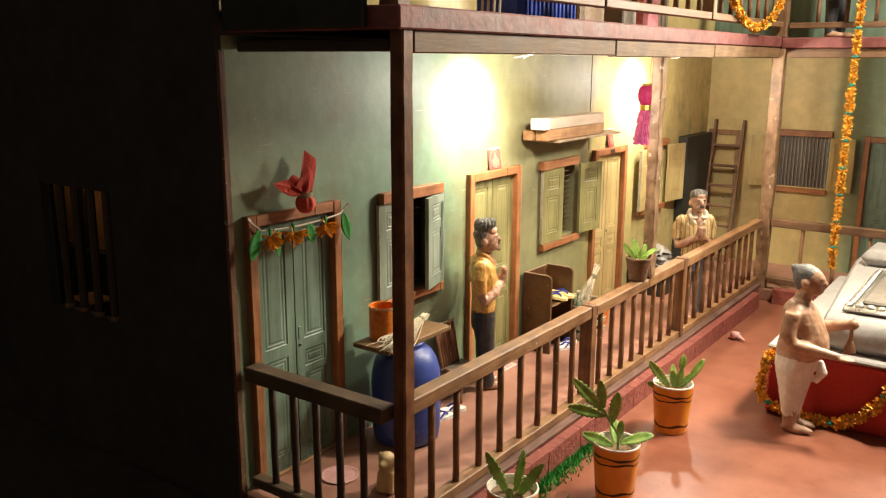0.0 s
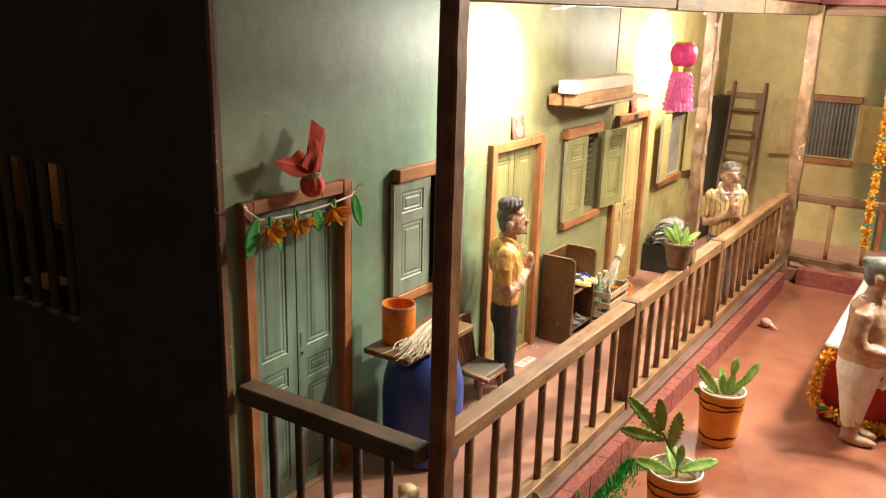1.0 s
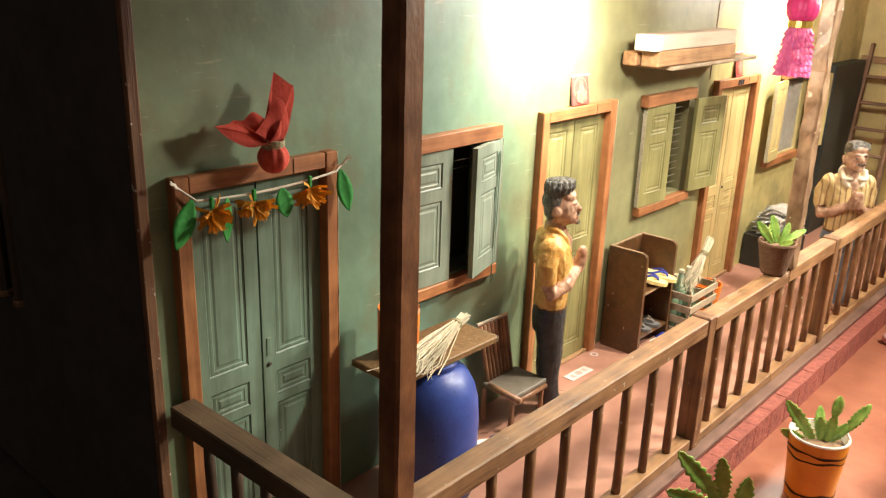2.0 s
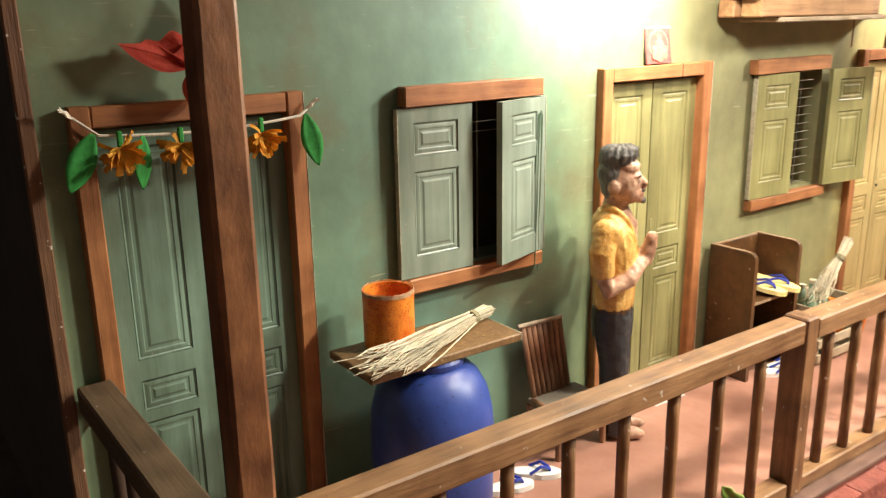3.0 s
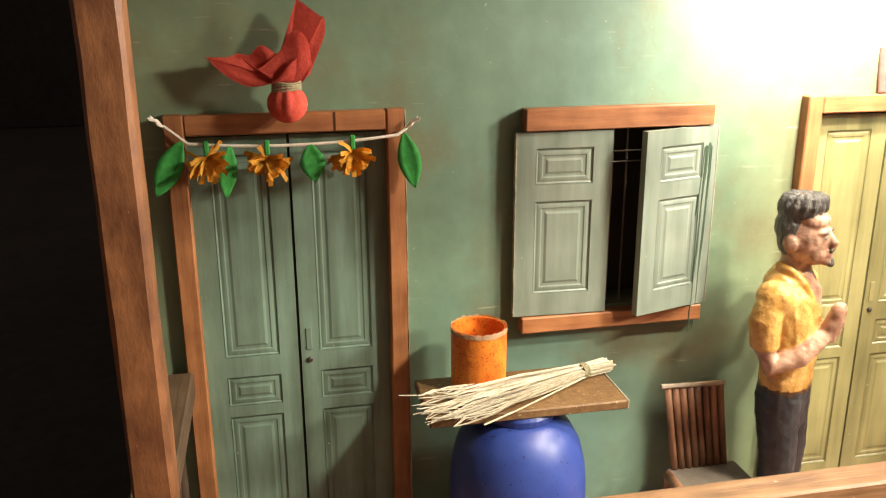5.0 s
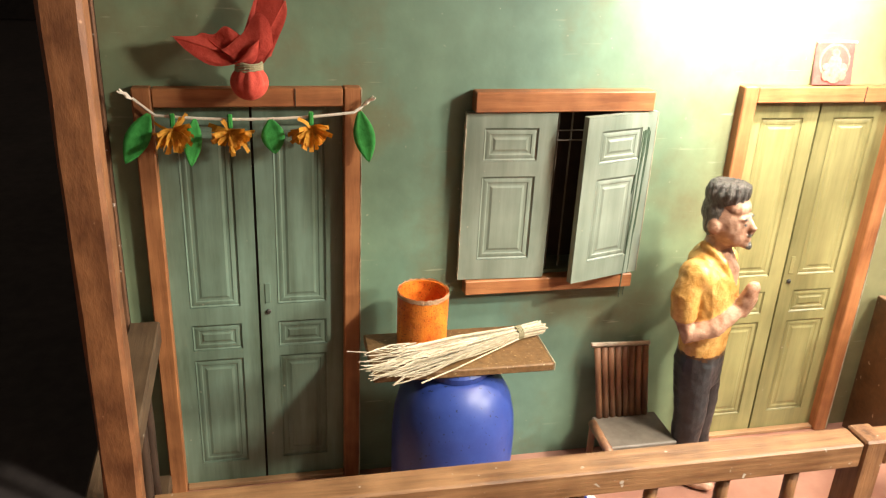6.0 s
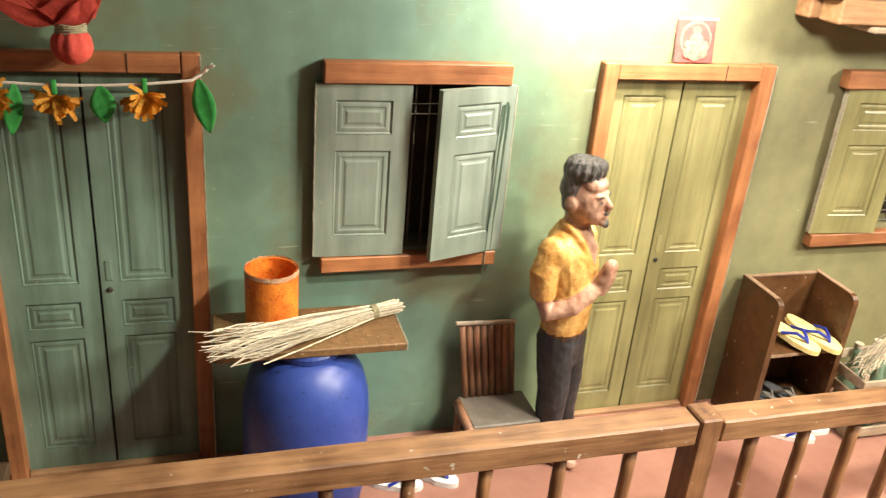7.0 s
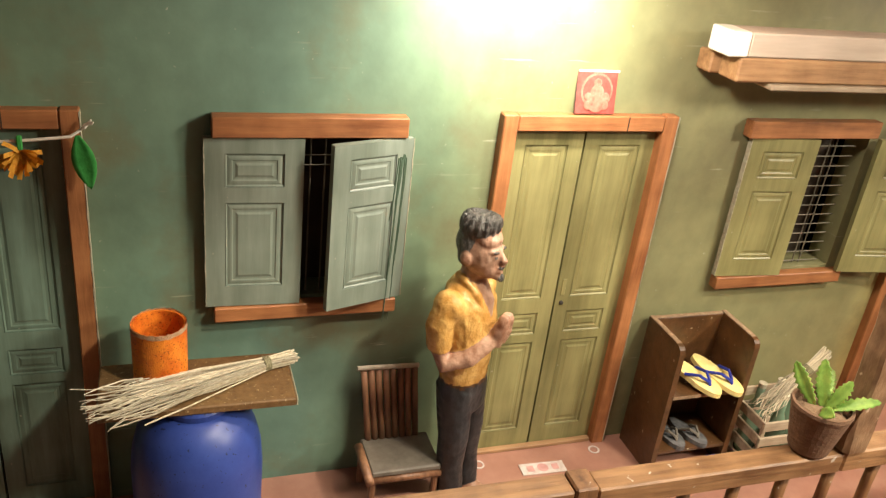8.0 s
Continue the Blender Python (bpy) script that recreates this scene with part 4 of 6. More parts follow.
# Skin range is widened so pale and dark mottling paints highlights and shadows.
M_SKIN = surface("painted_clay_skin", (0.28, 0.135, 0.078), (0.62, 0.400, 0.280), 0.25, 120, bump=0.6, stain=55)
M_SKIN_DARK = surface("painted_clay_brown", (0.27, 0.140, 0.080), (0.50, 0.305, 0.195), 0.42, 90, bump=0.3, stain=40)
M_HAIR = surface("painted_hair", (0.006, 0.005, 0.005), (0.21, 0.20, 0.18), 0.27, 300, (1, 1, 0.3), bump=1.0, depth=0.004)
M_GREYHAIR = surface("grey_painted_hair", (0.06, 0.06, 0.055), (0.15, 0.15, 0.14), 0.5, 160, bump=0.8)
# The shirt's light tone is raised to paint pale highlights.
M_SHIRT = surface("yellow_clay_shirt", (0.44, 0.205, 0.036), (0.78, 0.490, 0.160), 0.24, 110, bump=0.6, stain=30, depth=0.003)
M_TROUSER = surface("black_clay_trousers", (0.012, 0.013, 0.016), (0.05, 0.052, 0.056), 0.42, 70, bump=0.6, stain=40)


def striped_clay(name, base, pale, stripe, gap):
    """Clay shirt with thin painted stripes that run up and down."""
    m, nodes, links, out = shader(name)
    where = nodes.new("ShaderNodeTexCoord")
    noise = nodes.new("ShaderNodeTexNoise")
    noise.inputs["Scale"].default_value, noise.inputs["Detail"].default_value = 70.0, 5
    links.new(where.outputs["Object"], noise.inputs["Vector"])
    cloth = nodes.new("ShaderNodeMix")
    cloth.data_type = "RGBA"
    links.new(noise.outputs["Fac"], cloth.inputs["Factor"])
    cloth.inputs["A"].default_value, cloth.inputs["B"].default_value = (*base, 1), (*pale, 1)
    wave = nodes.new("ShaderNodeTexWave")
    wave.bands_direction = "Y"
    wave.inputs["Scale"].default_value, wave.inputs["Distortion"].default_value, wave.inputs["Detail"].default_value, wave.inputs["Detail Scale"].default_value = 0.314 / gap, 1.6, 2, 0.35
    links.new(where.outputs["Object"], wave.inputs["Vector"])
    cut = nodes.new("ShaderNodeMapRange")
    cut.inputs["From Min"].default_value, cut.inputs["From Max"].default_value, cut.inputs["To Max"].default_value = 0.84, 0.96, 0.8
    links.new(wave.outputs["Fac"], cut.inputs["Value"])
    lines = nodes.new("ShaderNodeMix")
    lines.data_type = "RGBA"
    links.new(cut.outputs["Result"], lines.inputs["Factor"])
    links.new(cloth.outputs["Result"], lines.inputs["A"])
    lines.inputs["B"].default_value = (*stripe, 1)
    links.new(lines.outputs["Result"], out.inputs["Base Color"])
    out.inputs["Roughness"].default_value = 0.45
    relief = nodes.new("ShaderNodeBump")
    relief.inputs["Strength"].default_value, relief.inputs["Distance"].default_value = 0.5, 0.002
    links.new(noise.outputs["Fac"], relief.inputs["Height"])
    links.new(relief.outputs["Normal"], out.inputs["Normal"])
    return m


M_JEANS = surface("blue_clay_trousers", (0.10, 0.14, 0.20), (0.22, 0.28, 0.36), 0.6, 90, bump=0.5)
M_CREAM = striped_clay("striped_cream_clay_shirt", (0.46, 0.30, 0.11), (0.78, 0.62, 0.32), (0.16, 0.075, 0.025), 0.0085)
M_COLLAR = surface("white_clay_collar", (0.60, 0.52, 0.38), (0.85, 0.78, 0.64), 0.4, 120, bump=0.4)
M_DHOTI = surface("white_clay_dhoti", (0.58, 0.53, 0.46), (0.78, 0.73, 0.66), 0.55, 70, bump=0.7, stain=30)


def praying_statue(name, m, height, materials, label, tall_hair, slim=1.0):
    """A clay figure with joined palms, facing local +x; 0.31 m tall before scaling."""
    c = Clay()
    for s in (-1, 1):
        c.ball((0.010, 0.014 * s, 0.007), (0.024, 0.010, 0.008), 0)
        c.body([(0.001, 0.0165 * s, 0.007, 0.0125, 0.0120), (0.002, 0.0170 * s, 0.018, 0.0135, 0.0125), (-0.001, 0.0165 * s, 0.05, 0.0140, 0.0128), (0.001, 0.0160 * s, 0.085, 0.0158, 0.0142), (-0.001, 0.0150 * s, 0.115, 0.0178, 0.0160), (-0.002, 0.013 * s, 0.142, 0.020, 0.018)], 2)
    c.body([(-0.002, 0, 0.116, 0.021, 0.030), (-0.002, 0, 0.136, 0.022, 0.032), (-0.001, 0, 0.149, 0.0215, 0.031)], 2)
    c.body([(-0.001, 0, 0.147, 0.0212, 0.0305), (-0.001, 0, 0.153, 0.0212, 0.0305)], 4)
    c.body([(-0.001, 0, 0.152, 0.0215, 0.031), (0.001, 0, 0.178, 0.0225, 0.031), (0.002, 0, 0.208, 0.0235, 0.034), (-0.001, 0, 0.231, 0.0225, 0.037), (-0.003, 0, 0.245, 0.0185, 0.029), (-0.003, 0, 0.2535, 0.0130, 0.017)], 1)
    c.limb([(-0.004, 0, 0.236), (0.003, 0, 0.268)], [0.0125, 0.0115], 0)
    c.limb([(0.006, 0, 0.250), (0.0175, 0, 0.235), (0.0215, 0, 0.221)], [0.0105, 0.0072, 0.0022], 0)
    for s in (-1, 1):
        c.limb([(-0.005, 0.034 * s, 0.237), (-0.010, 0.041 * s, 0.216), (-0.009, 0.040 * s, 0.193)], [0.0118, 0.0130, 0.0118], 1)
        c.ball((-0.005, 0.032 * s, 0.2345), (0.0155, 0.0135, 0.0150), 1)
        c.limb([(0.0190, 0.009 * s, 0.229), (0.0135, 0.0150 * s, 0.245), (0.002, 0.0165 * s, 0.2555), (-0.010, 0.010 * s, 0.258)], [0.0022, 0.0034, 0.0036, 0.0034], 1)
        c.limb([(-0.009, 0.040 * s, 0.195), (-0.004, 0.039 * s, 0.178), (0.016, 0.028 * s, 0.186), (0.031, 0.007 * s, 0.203)], [0.0095, 0.0105, 0.0088, 0.0066], 0)
        c.limb([(0.030, 0.0050 * s, 0.198), (0.035, 0.0046 * s, 0.212), (0.038, 0.0036 * s, 0.2245), (0.0385, 0.003 * s, 0.2285)], [0.0078, 0.0076, 0.0058, 0.0030], 0)
    c.ball((0.007, 0, 0.281), (0.0205, 0.0172, 0.0225), 0)
    c.ball((0.014, 0, 0.270), (0.0140, 0.0130, 0.0120), 0)
    c.ball((0.0255, 0, 0.2635), (0.0045, 0.0060, 0.0045), 0)
    c.limb([(0.0255, 0, 0.2865), (0.0300, 0, 0.2785), (0.0285, 0, 0.2755)], [0.0022, 0.0040, 0.0030], 0)
    c.ball((0.0215, 0, 0.2880), (0.0055, 0.0125, 0.0036), 0)
    c.ball((0.0140, 0, 0.2960), (0.0120, 0.0145, 0.0090), 0)
    c.ball((0.0265, 0, 0.2690), (0.0035, 0.0055, 0.0020), 0)
    for s in (-1, 1):
        c.ball((0.001, 0.0178 * s, 0.278), (0.0055, 0.0028, 0.0075), 0)
        c.ball((0.0262, 0.0070 * s, 0.2883), (0.0018, 0.0050, 0.0011), 3)
        c.ball((0.0250, 0.0070 * s, 0.2825), (0.0016, 0.0028, 0.0009), 3)
    c.ball((-0.0018, 0, 0.2895), (0.0150, 0.0182, 0.0160), 3)
    c.ball((-0.0045, 0, 0.279), (0.0092, 0.0170, 0.0150), 3)
    if tall_hair:
        c.body([(0.001, 0, 0.2985, 0.0150, 0.0158), (0.003, 0, 0.3015, 0.0175, 0.0170), (0.0045, 0, 0.3070, 0.0180, 0.0164), (0.0055, 0, 0.3130, 0.0172, 0.0148), (0.006, 0, 0.3168, 0.0135, 0.0108)], 3)
        for k in range(15):
            a = 2 * math.pi * k / 15
            u, v = math.cos(a), math.sin(a)
            c.limb([(0.003 + 0.0172 * u, 0.0166 * v, 0.3010), (0.0046 + 0.0184 * u, 0.0168 * v, 0.3075), (0.0058 + 0.0170 * u, 0.0142 * v, 0.3145), (0.006 + 0.0100 * u, 0.0080 * v, 0.3182)], [0.0014, 0.0019, 0.0020, 0.0013], 3)
        c.ball((0.0280, 0, 0.2625), (0.0035, 0.0048, 0.0042), 3)
        c.ball((0.0295, 0, 0.2730), (0.0020, 0.0060, 0.0013), 3)
    else:
        c.ball((0.0295, 0, 0.2728), (0.0024, 0.0080, 0.0022), 3)
        c.ball((0.0035, 0, 0.2975), (0.0215, 0.0190, 0.0125), 3)
        for k in range(9):
            v = (k - 4) / 4.6
            c.limb([(0.0225, 0.0150 * v, 0.2985 - 0.003 * v * v), (0.0130, 0.0165 * v, 0.3085 - 0.005 * v * v), (-0.004, 0.0165 * v, 0.3075 - 0.006 * v * v), (-0.0145, 0.0120 * v, 0.2985 - 0.004 * v * v)], [0.0016, 0.0024, 0.0024, 0.0014], 3)
        for s in (-1, 1):
            c.ball((0.012, 0.012 * s, 0.246), (0.012, 0.010, 0.004), 5)
            c.limb([(0.0215, 0.010 * s, 0.2315), (0.0160, 0.0185 * s, 0.2460), (0.004, 0.0205 * s, 0.2560), (-0.010, 0.0120 * s, 0.2600)], [0.0026, 0.0050, 0.0052, 0.0046], 5)
            c.limb([(-0.0105, 0.0300 * s, 0.1945), (-0.0110, 0.0405 * s, 0.1915), (-0.0070, 0.0495 * s, 0.1930)], [0.0040, 0.0056, 0.0040], 1)
    ob = new(name, c.fuse(name, materials, 0.0012, 0.0006))
    ob.matrix_basis = m @ Matrix.Scale(height / 0.316, 4) @ Matrix.Diagonal((1, slim, 1, 1))
    return tagged(ob, label, "statue")


praying_statue("statue", pose(0.054, 0.5080, 0, 3.2) @ pose(0, 0, 0, 0, 0, 40), 0.297, [M_SKIN, M_SHIRT, M_TROUSER, M_HAIR, M_RACK], "painted clay statue in yellow shirt, palms joined", True, 0.86)
praying_statue("statue", pose(0.200, 1.112, 0, 0, 0, -50), 0.291, [M_SKIN, M_CREAM, M_JEANS, M_HAIR, M_RACK, M_COLLAR], "painted clay statue in striped cream shirt, palms joined", False)


def old_statue(m):
    c = Clay()
    for s in (-1, 1):
        c.ball((0.012, 0.013 * s, 0.007), (0.027, 0.010, 0.008), 0)
        c.limb([(0, 0.013 * s, 0.008), (0, 0.014 * s, 0.05)], [0.011, 0.013], 0)
    c.body([(-0.001, 0, 0.030, 0.0145, 0.026), (-0.001, 0, 0.050, 0.0185, 0.031), (-0.001, 0, 0.08, 0.0245, 0.036), (-0.002, 0, 0.115, 0.032, 0.040), (0.000, 0, 0.135, 0.034, 0.038)], 1)
    c.limb([(0.032, 0.010, 0.125), (0.040, 0.012, 0.105), (0.030, 0.012, 0.085)], [0.008, 0.009, 0.004], 1)
    c.body([(0.002, 0, 0.133, 0.037, 0.037), (0.008, 0, 0.150, 0.041, 0.038), (0.008, 0, 0.170, 0.038, 0.038), (0.003, 0, 0.195, 0.032, 0.040), (-0.003, 0, 0.215, 0.026, 0.041), (-0.004, 0, 0.229, 0.014, 0.024)], 0)
    c.limb([(-0.003, 0, 0.222), (0.006, 0, 0.250)], [0.014, 0.013], 0)
    c.limb([(-0.006, -0.040, 0.215), (-0.010, -0.047, 0.180), (0.000, -0.046, 0.163), (0.040, -0.041, 0.157), (0.070, -0.038, 0.153)], [0.013, 0.0135, 0.0115, 0.009, 0.006], 0)
    c.ball((0.077, -0.038, 0.151), (0.017, 0.010, 0.004), 0)
    c.limb([(-0.004, 0.040, 0.214), (0.004, 0.047, 0.185), (0.030, 0.046, 0.175), (0.066, 0.040, 0.186)], [0.014, 0.013, 0.011, 0.008], 0)
    c.ball((0.074, 0.040, 0.188), (0.010, 0.009, 0.009), 0)
    c.limb([(0.074, 0.040, 0.184), (0.073, 0.040, 0.160)], [0.003, 0.004], 3)
    c.body([(0.073, 0.040, 0.138, 0.011, 0.011), (0.073, 0.040, 0.145, 0.0095, 0.0095), (0.073, 0.040, 0.158, 0.006, 0.006)], 3)
    c.limb([(0.075, 0.040, 0.190), (0.076, 0.040, 0.222)], [0.0015, 0.0012], 3)
    c.ball((0.010, 0, 0.262), (0.0212, 0.0182, 0.0235), 0)
    c.ball((0.017, 0, 0.251), (0.0150, 0.0135, 0.0130), 0)
    c.ball((0.0315, 0, 0.260), (0.0048, 0.0042, 0.0055), 0)
    c.ball((0.0270, 0, 0.2685), (0.0045, 0.0120, 0.0030), 0)
    c.ball((0.0275, 0, 0.2500), (0.0040, 0.0060, 0.0025), 0)
    for s in (-1, 1):
        c.ball((0.004, 0.0205 * s, 0.260), (0.006, 0.003, 0.008), 0)
    c.ball((0.001, 0, 0.2715), (0.0208, 0.0192, 0.0185), 2)
    c.ball((-0.006, 0, 0.262), (0.0120, 0.0172, 0.0165), 2)
    c.ball((-0.015, 0, 0.281), (0.0088, 0.0088, 0.0072), 2)
    ob = new("statue", c.fuse("statue", [M_SKIN_DARK, M_DHOTI, M_GREYHAIR, M_CANE]))
    ob.matrix_basis = m
    return tagged(ob, "painted clay statue in white dhoti holding a bell", "statue")


old_statue(pose(0.5135, 0.706, YARD_Z, 0, 0, 2) @ Matrix.Scale(0.945, 4))
c = Clay()
for s in (-1, 1):
    c.limb([(0, 0.02 * s, 0.008), (0, 0.02 * s, 0.10), (0, 0.018 * s, 0.16)], [0.012, 0.017, 0.02], 1)
    c.ball((0.012, 0.022 * s, 0.007), (0.025, 0.011, 0.008), 0)
c.body([(0, 0, 0.15, 0.03, 0.04), (0, 0, 0.22, 0.03, 0.042), (0, 0, 0.24, 0.015, 0.02)], 1)
c.ball((0, 0, 0.27), (0.024, 0.022, 0.03), 0)
ob = new("statue", c.fuse("statue", [M_SKIN_DARK, M_TROUSER]))
ob.matrix_basis = pose(0.345, 1.575, 0.6055, 0, 0, -20)
tagged(ob, "dark clothed clay statue standing on the upper gallery", "statue")

# golden dog
M_GOLD = surface("cream_gold_clay", (0.50, 0.34, 0.14), (0.68, 0.52, 0.28), 0.4, 80, bump=0.3)
c = Clay()
c.body([(-0.004, 0, 0.0, 0.018, 0.014), (-0.003, 0, 0.012, 0.018, 0.015), (0.002, 0, 0.028, 0.013, 0.012), (0.005, 0, 0.040, 0.009, 0.009)], 0)
c.ball((0.008, 0, 0.047), (0.012, 0.0105, 0.010), 0)
c.ball((0.019, 0, 0.044), (0.008, 0.006, 0.005), 0)
for s in (-1, 1):
    c.ball((0.004, 0.010 * s, 0.045), (0.005, 0.003, 0.009), 0)
    c.limb([(0.010, 0.007 * s, 0.03), (0.014, 0.008 * s, 0.002)], [0.005, 0.0045], 0)
    c.ball((-0.006, 0.013 * s, 0.009), (0.013, 0.006, 0.009), 0)
c.limb([(-0.018, 0, 0.006), (-0.030, 0.008, 0.004), (-0.034, 0.016, 0.005)], [0.004, 0.004, 0.003], 0)
ob = new("dog_figurine", c.fuse("dog_figurine", [M_GOLD], 0.0016, 0.0002))
ob.matrix_basis = pose(0.147, 0.132, 0.0005, 0, 0, -75)
tagged(ob, "seated golden clay dog on the verandah floor", "figurine")

# ---- red cloth bundle over the first door ----
M_REDCLOTH = surface("red_cotton_cloth", (0.50, 0.050, 0.030), (0.68, 0.105, 0.065), 0.85, 260, bump=0.35, stain=30)
M_COTTON = surface("jute_thread", (0.22, 0.20, 0.11), (0.40, 0.36, 0.22), 0.9, 300)
knot = thing("cloth_bundle", pose(0.0045, 0.117, -0.0055), "red cloth tied round a coconut above the door", "bundle")
bm = bmesh.new()
blob(bm, (0.020, 0, 0.3770), (0.0130, 0.0130, 0.0128), None, 44, 24)
for v in bm.verts:
    a = math.atan2(v.co.x - 0.020, v.co.y)
    top = max(0.0, (v.co.z - 0.368) / 0.022)
    k = 1 + 0.09 * top * math.sin(9 * a) + 0.03 * math.sin(4 * a + 40 * v.co.z)
    v.co.x, v.co.y = 0.020 + (v.co.x - 0.020) * k, v.co.y * k
part("ball", bm, M_REDCLOTH, knot, smooth=True)


def drape(root, ways, folds, seed, thick=0.0009):
    """Pleated cloth fanning out of the knot; ways: edge directions (out, along, up) in metres from the root."""
    bm = bmesh.new()
    n, rows = 48, 12
    grid = []
    for i in range(n + 1):
        u = i / n * (len(ways) - 1)
        k = min(int(u), len(ways) - 2)
        p0, p1, p2, p3 = (Vector(ways[min(max(k + d, 0), len(ways) - 1)]) for d in (-1, 0, 1, 2))
        f = u - k
        tip = 0.5 * (2 * p1 + (p2 - p0) * f + (2 * p0 - 5 * p1 + 4 * p2 - p3) * f * f + (3 * p1 - p0 - 3 * p2 + p3) * f ** 3)
        col = []
        for j in range(rows + 1):
            v = j / rows
            p = Vector(root) + tip * v + Vector((0, 0.014 * (i / n - 0.5) * (1 - 0.3 * v), 0))
            wave = math.sin(folds * 2 * math.pi * i / n) * 0.0016 * (0.35 + 0.65 * v)
            p += Vector((wave, 0.0, 0.0016 * math.sin(math.pi * v) - 0.0006 * math.sin(5 * v + 0.4 * i)))
            p.x = max(0.010 + (p.x - 0.010) * (1 - 0.55 * v), 0.003)
            col.append(bm.verts.new(p))
        grid.append(col)
    for a, b in zip(grid, grid[1:]):
        for j in range(rows):
            bm.faces.new((a[j], b[j], b[j + 1], a[j + 1]))
    bmesh.ops.solidify(bm, geom=bm.faces[:], thickness=thick)
    return bm


part("wing", drape((0.020, -0.001, 0.389), [(0.004, 0.002, 0.019), (0.000, -0.010, 0.027), (-0.003, -0.019, 0.021), (-0.003, -0.028, 0.021), (-0.003, -0.034, 0.019), (0.002, -0.050, 0.0200), (0.003, -0.050, 0.0190), (0.010, -0.042, 0.009), (0.019, -0.028, 0.001), (0.025, -0.013, 0.003), (0.023, -0.002, 0.013), (0.016, 0.004, 0.018)], 2.6, 1), M_REDCLOTH, knot, smooth=True)
part("wing", drape((0.023, 0.000, 0.388), [(0.006, -0.024, 0.020), (0.010, -0.015, 0.013), (0.006, -0.004, 0.022), (0.002, 0.005, 0.036), (0.004, 0.012, 0.032), (0.009, 0.013, 0.014)], 1.7, 4), M_REDCLOTH, knot, smooth=True)
part("wing", drape((0.018, 0.002, 0.389), [(0.006, -0.003, 0.014), (0.000, 0.002, 0.031), (-0.004, 0.009, 0.0525), (-0.004, 0.011, 0.0545), (-0.001, 0.023, 0.0455), (0.000, 0.024, 0.044), (0.003, 0.023, 0.034), (0.008, 0.015, 0.018), (0.010, 0.009, 0.006)], 2.3, 2), M_REDCLOTH, knot, smooth=True)
for k in range(5):
    ring = [(0.020 + 0.0085 * math.cos(a), 0.0095 * math.sin(a), 0.3865 + 0.0013 * k + 0.0008 * math.sin(2 * a + k)) for a in (2 * math.pi * i / 18 for i in range(19))]
    part("thread", tube(bmesh.new(), ring, 0.0008, 5), M_COTTON, knot, "greenish thread winding")

# ---- leaf and flower string across the first door ----
line = thing("door_garland", pose(0, 0, 0), "string of green leaves and orange paper flowers", "garland")
pts = [Vector((0.0135, 0.034, 0.3580))] + sag((0.015, 0.049, 0.3455), (0.015, 0.193, 0.3465), 0.0040) + [Vector((0.0135, 0.2000, 0.3510))]
part("string", tube(bmesh.new(), pts, 0.0011, 6), M_STRING, line)
for y, side, drop in ((0.034, -1, -0.0015), (0.2000, 1, 0.0045)):
    for k in range(5):
        part("tassel", tube(bmesh.new(), ((0.0145, y, 0.356 - drop), (0.016, y + side * 0.003, 0.3575 - drop + 0.0008 * k), (0.015 + 0.001 * k, y + side * (0.006 + 0.0007 * k), 0.3615 - drop + 0.0012 * (k % 3))), 0.0007, 5), M_STRING, line)


def flat_leaf(length, width, bend, seed, teeth=0.0, n=16, fold=0.25, thick=0.0007, swell=1.0, taper=0.62):
    """A leaf from the origin along +x, face up +z, with a folded midrib and an uneven edge."""
    rough = random.Random(seed)
    bm = bmesh.new()
    rows = []
    for i in range(n + 1):
        t = i / n
        w = width * 0.5 * math.sin(math.pi * min(1, 0.05 + t ** swell * 0.93)) ** taper if i < n else 0.0
        if teeth:
            w *= 1 - teeth * (i % 2)
        x, z = length * t, bend * t * t
        rows.append([bm.verts.new((x, -w, z + fold * w)), bm.verts.new((x, -w * 0.5, z + fold * w * 0.4)), bm.verts.new((x, 0, z)),
                     bm.verts.new((x, w * 0.5, z + fold * w * 0.4)), bm.verts.new((x, w, z + fold * w + rough.uniform(-0.0005, 0.0005)))])
    for a, b in zip(rows, rows[1:]):
        for k in range(4):
            bm.faces.new((a[k], a[k + 1], b[k + 1], b[k]))
    bmesh.ops.remove_doubles(bm, verts=bm.verts, dist=1e-6)
    bmesh.ops.solidify(bm, geom=bm.faces[:], thickness=thick)
    return bm


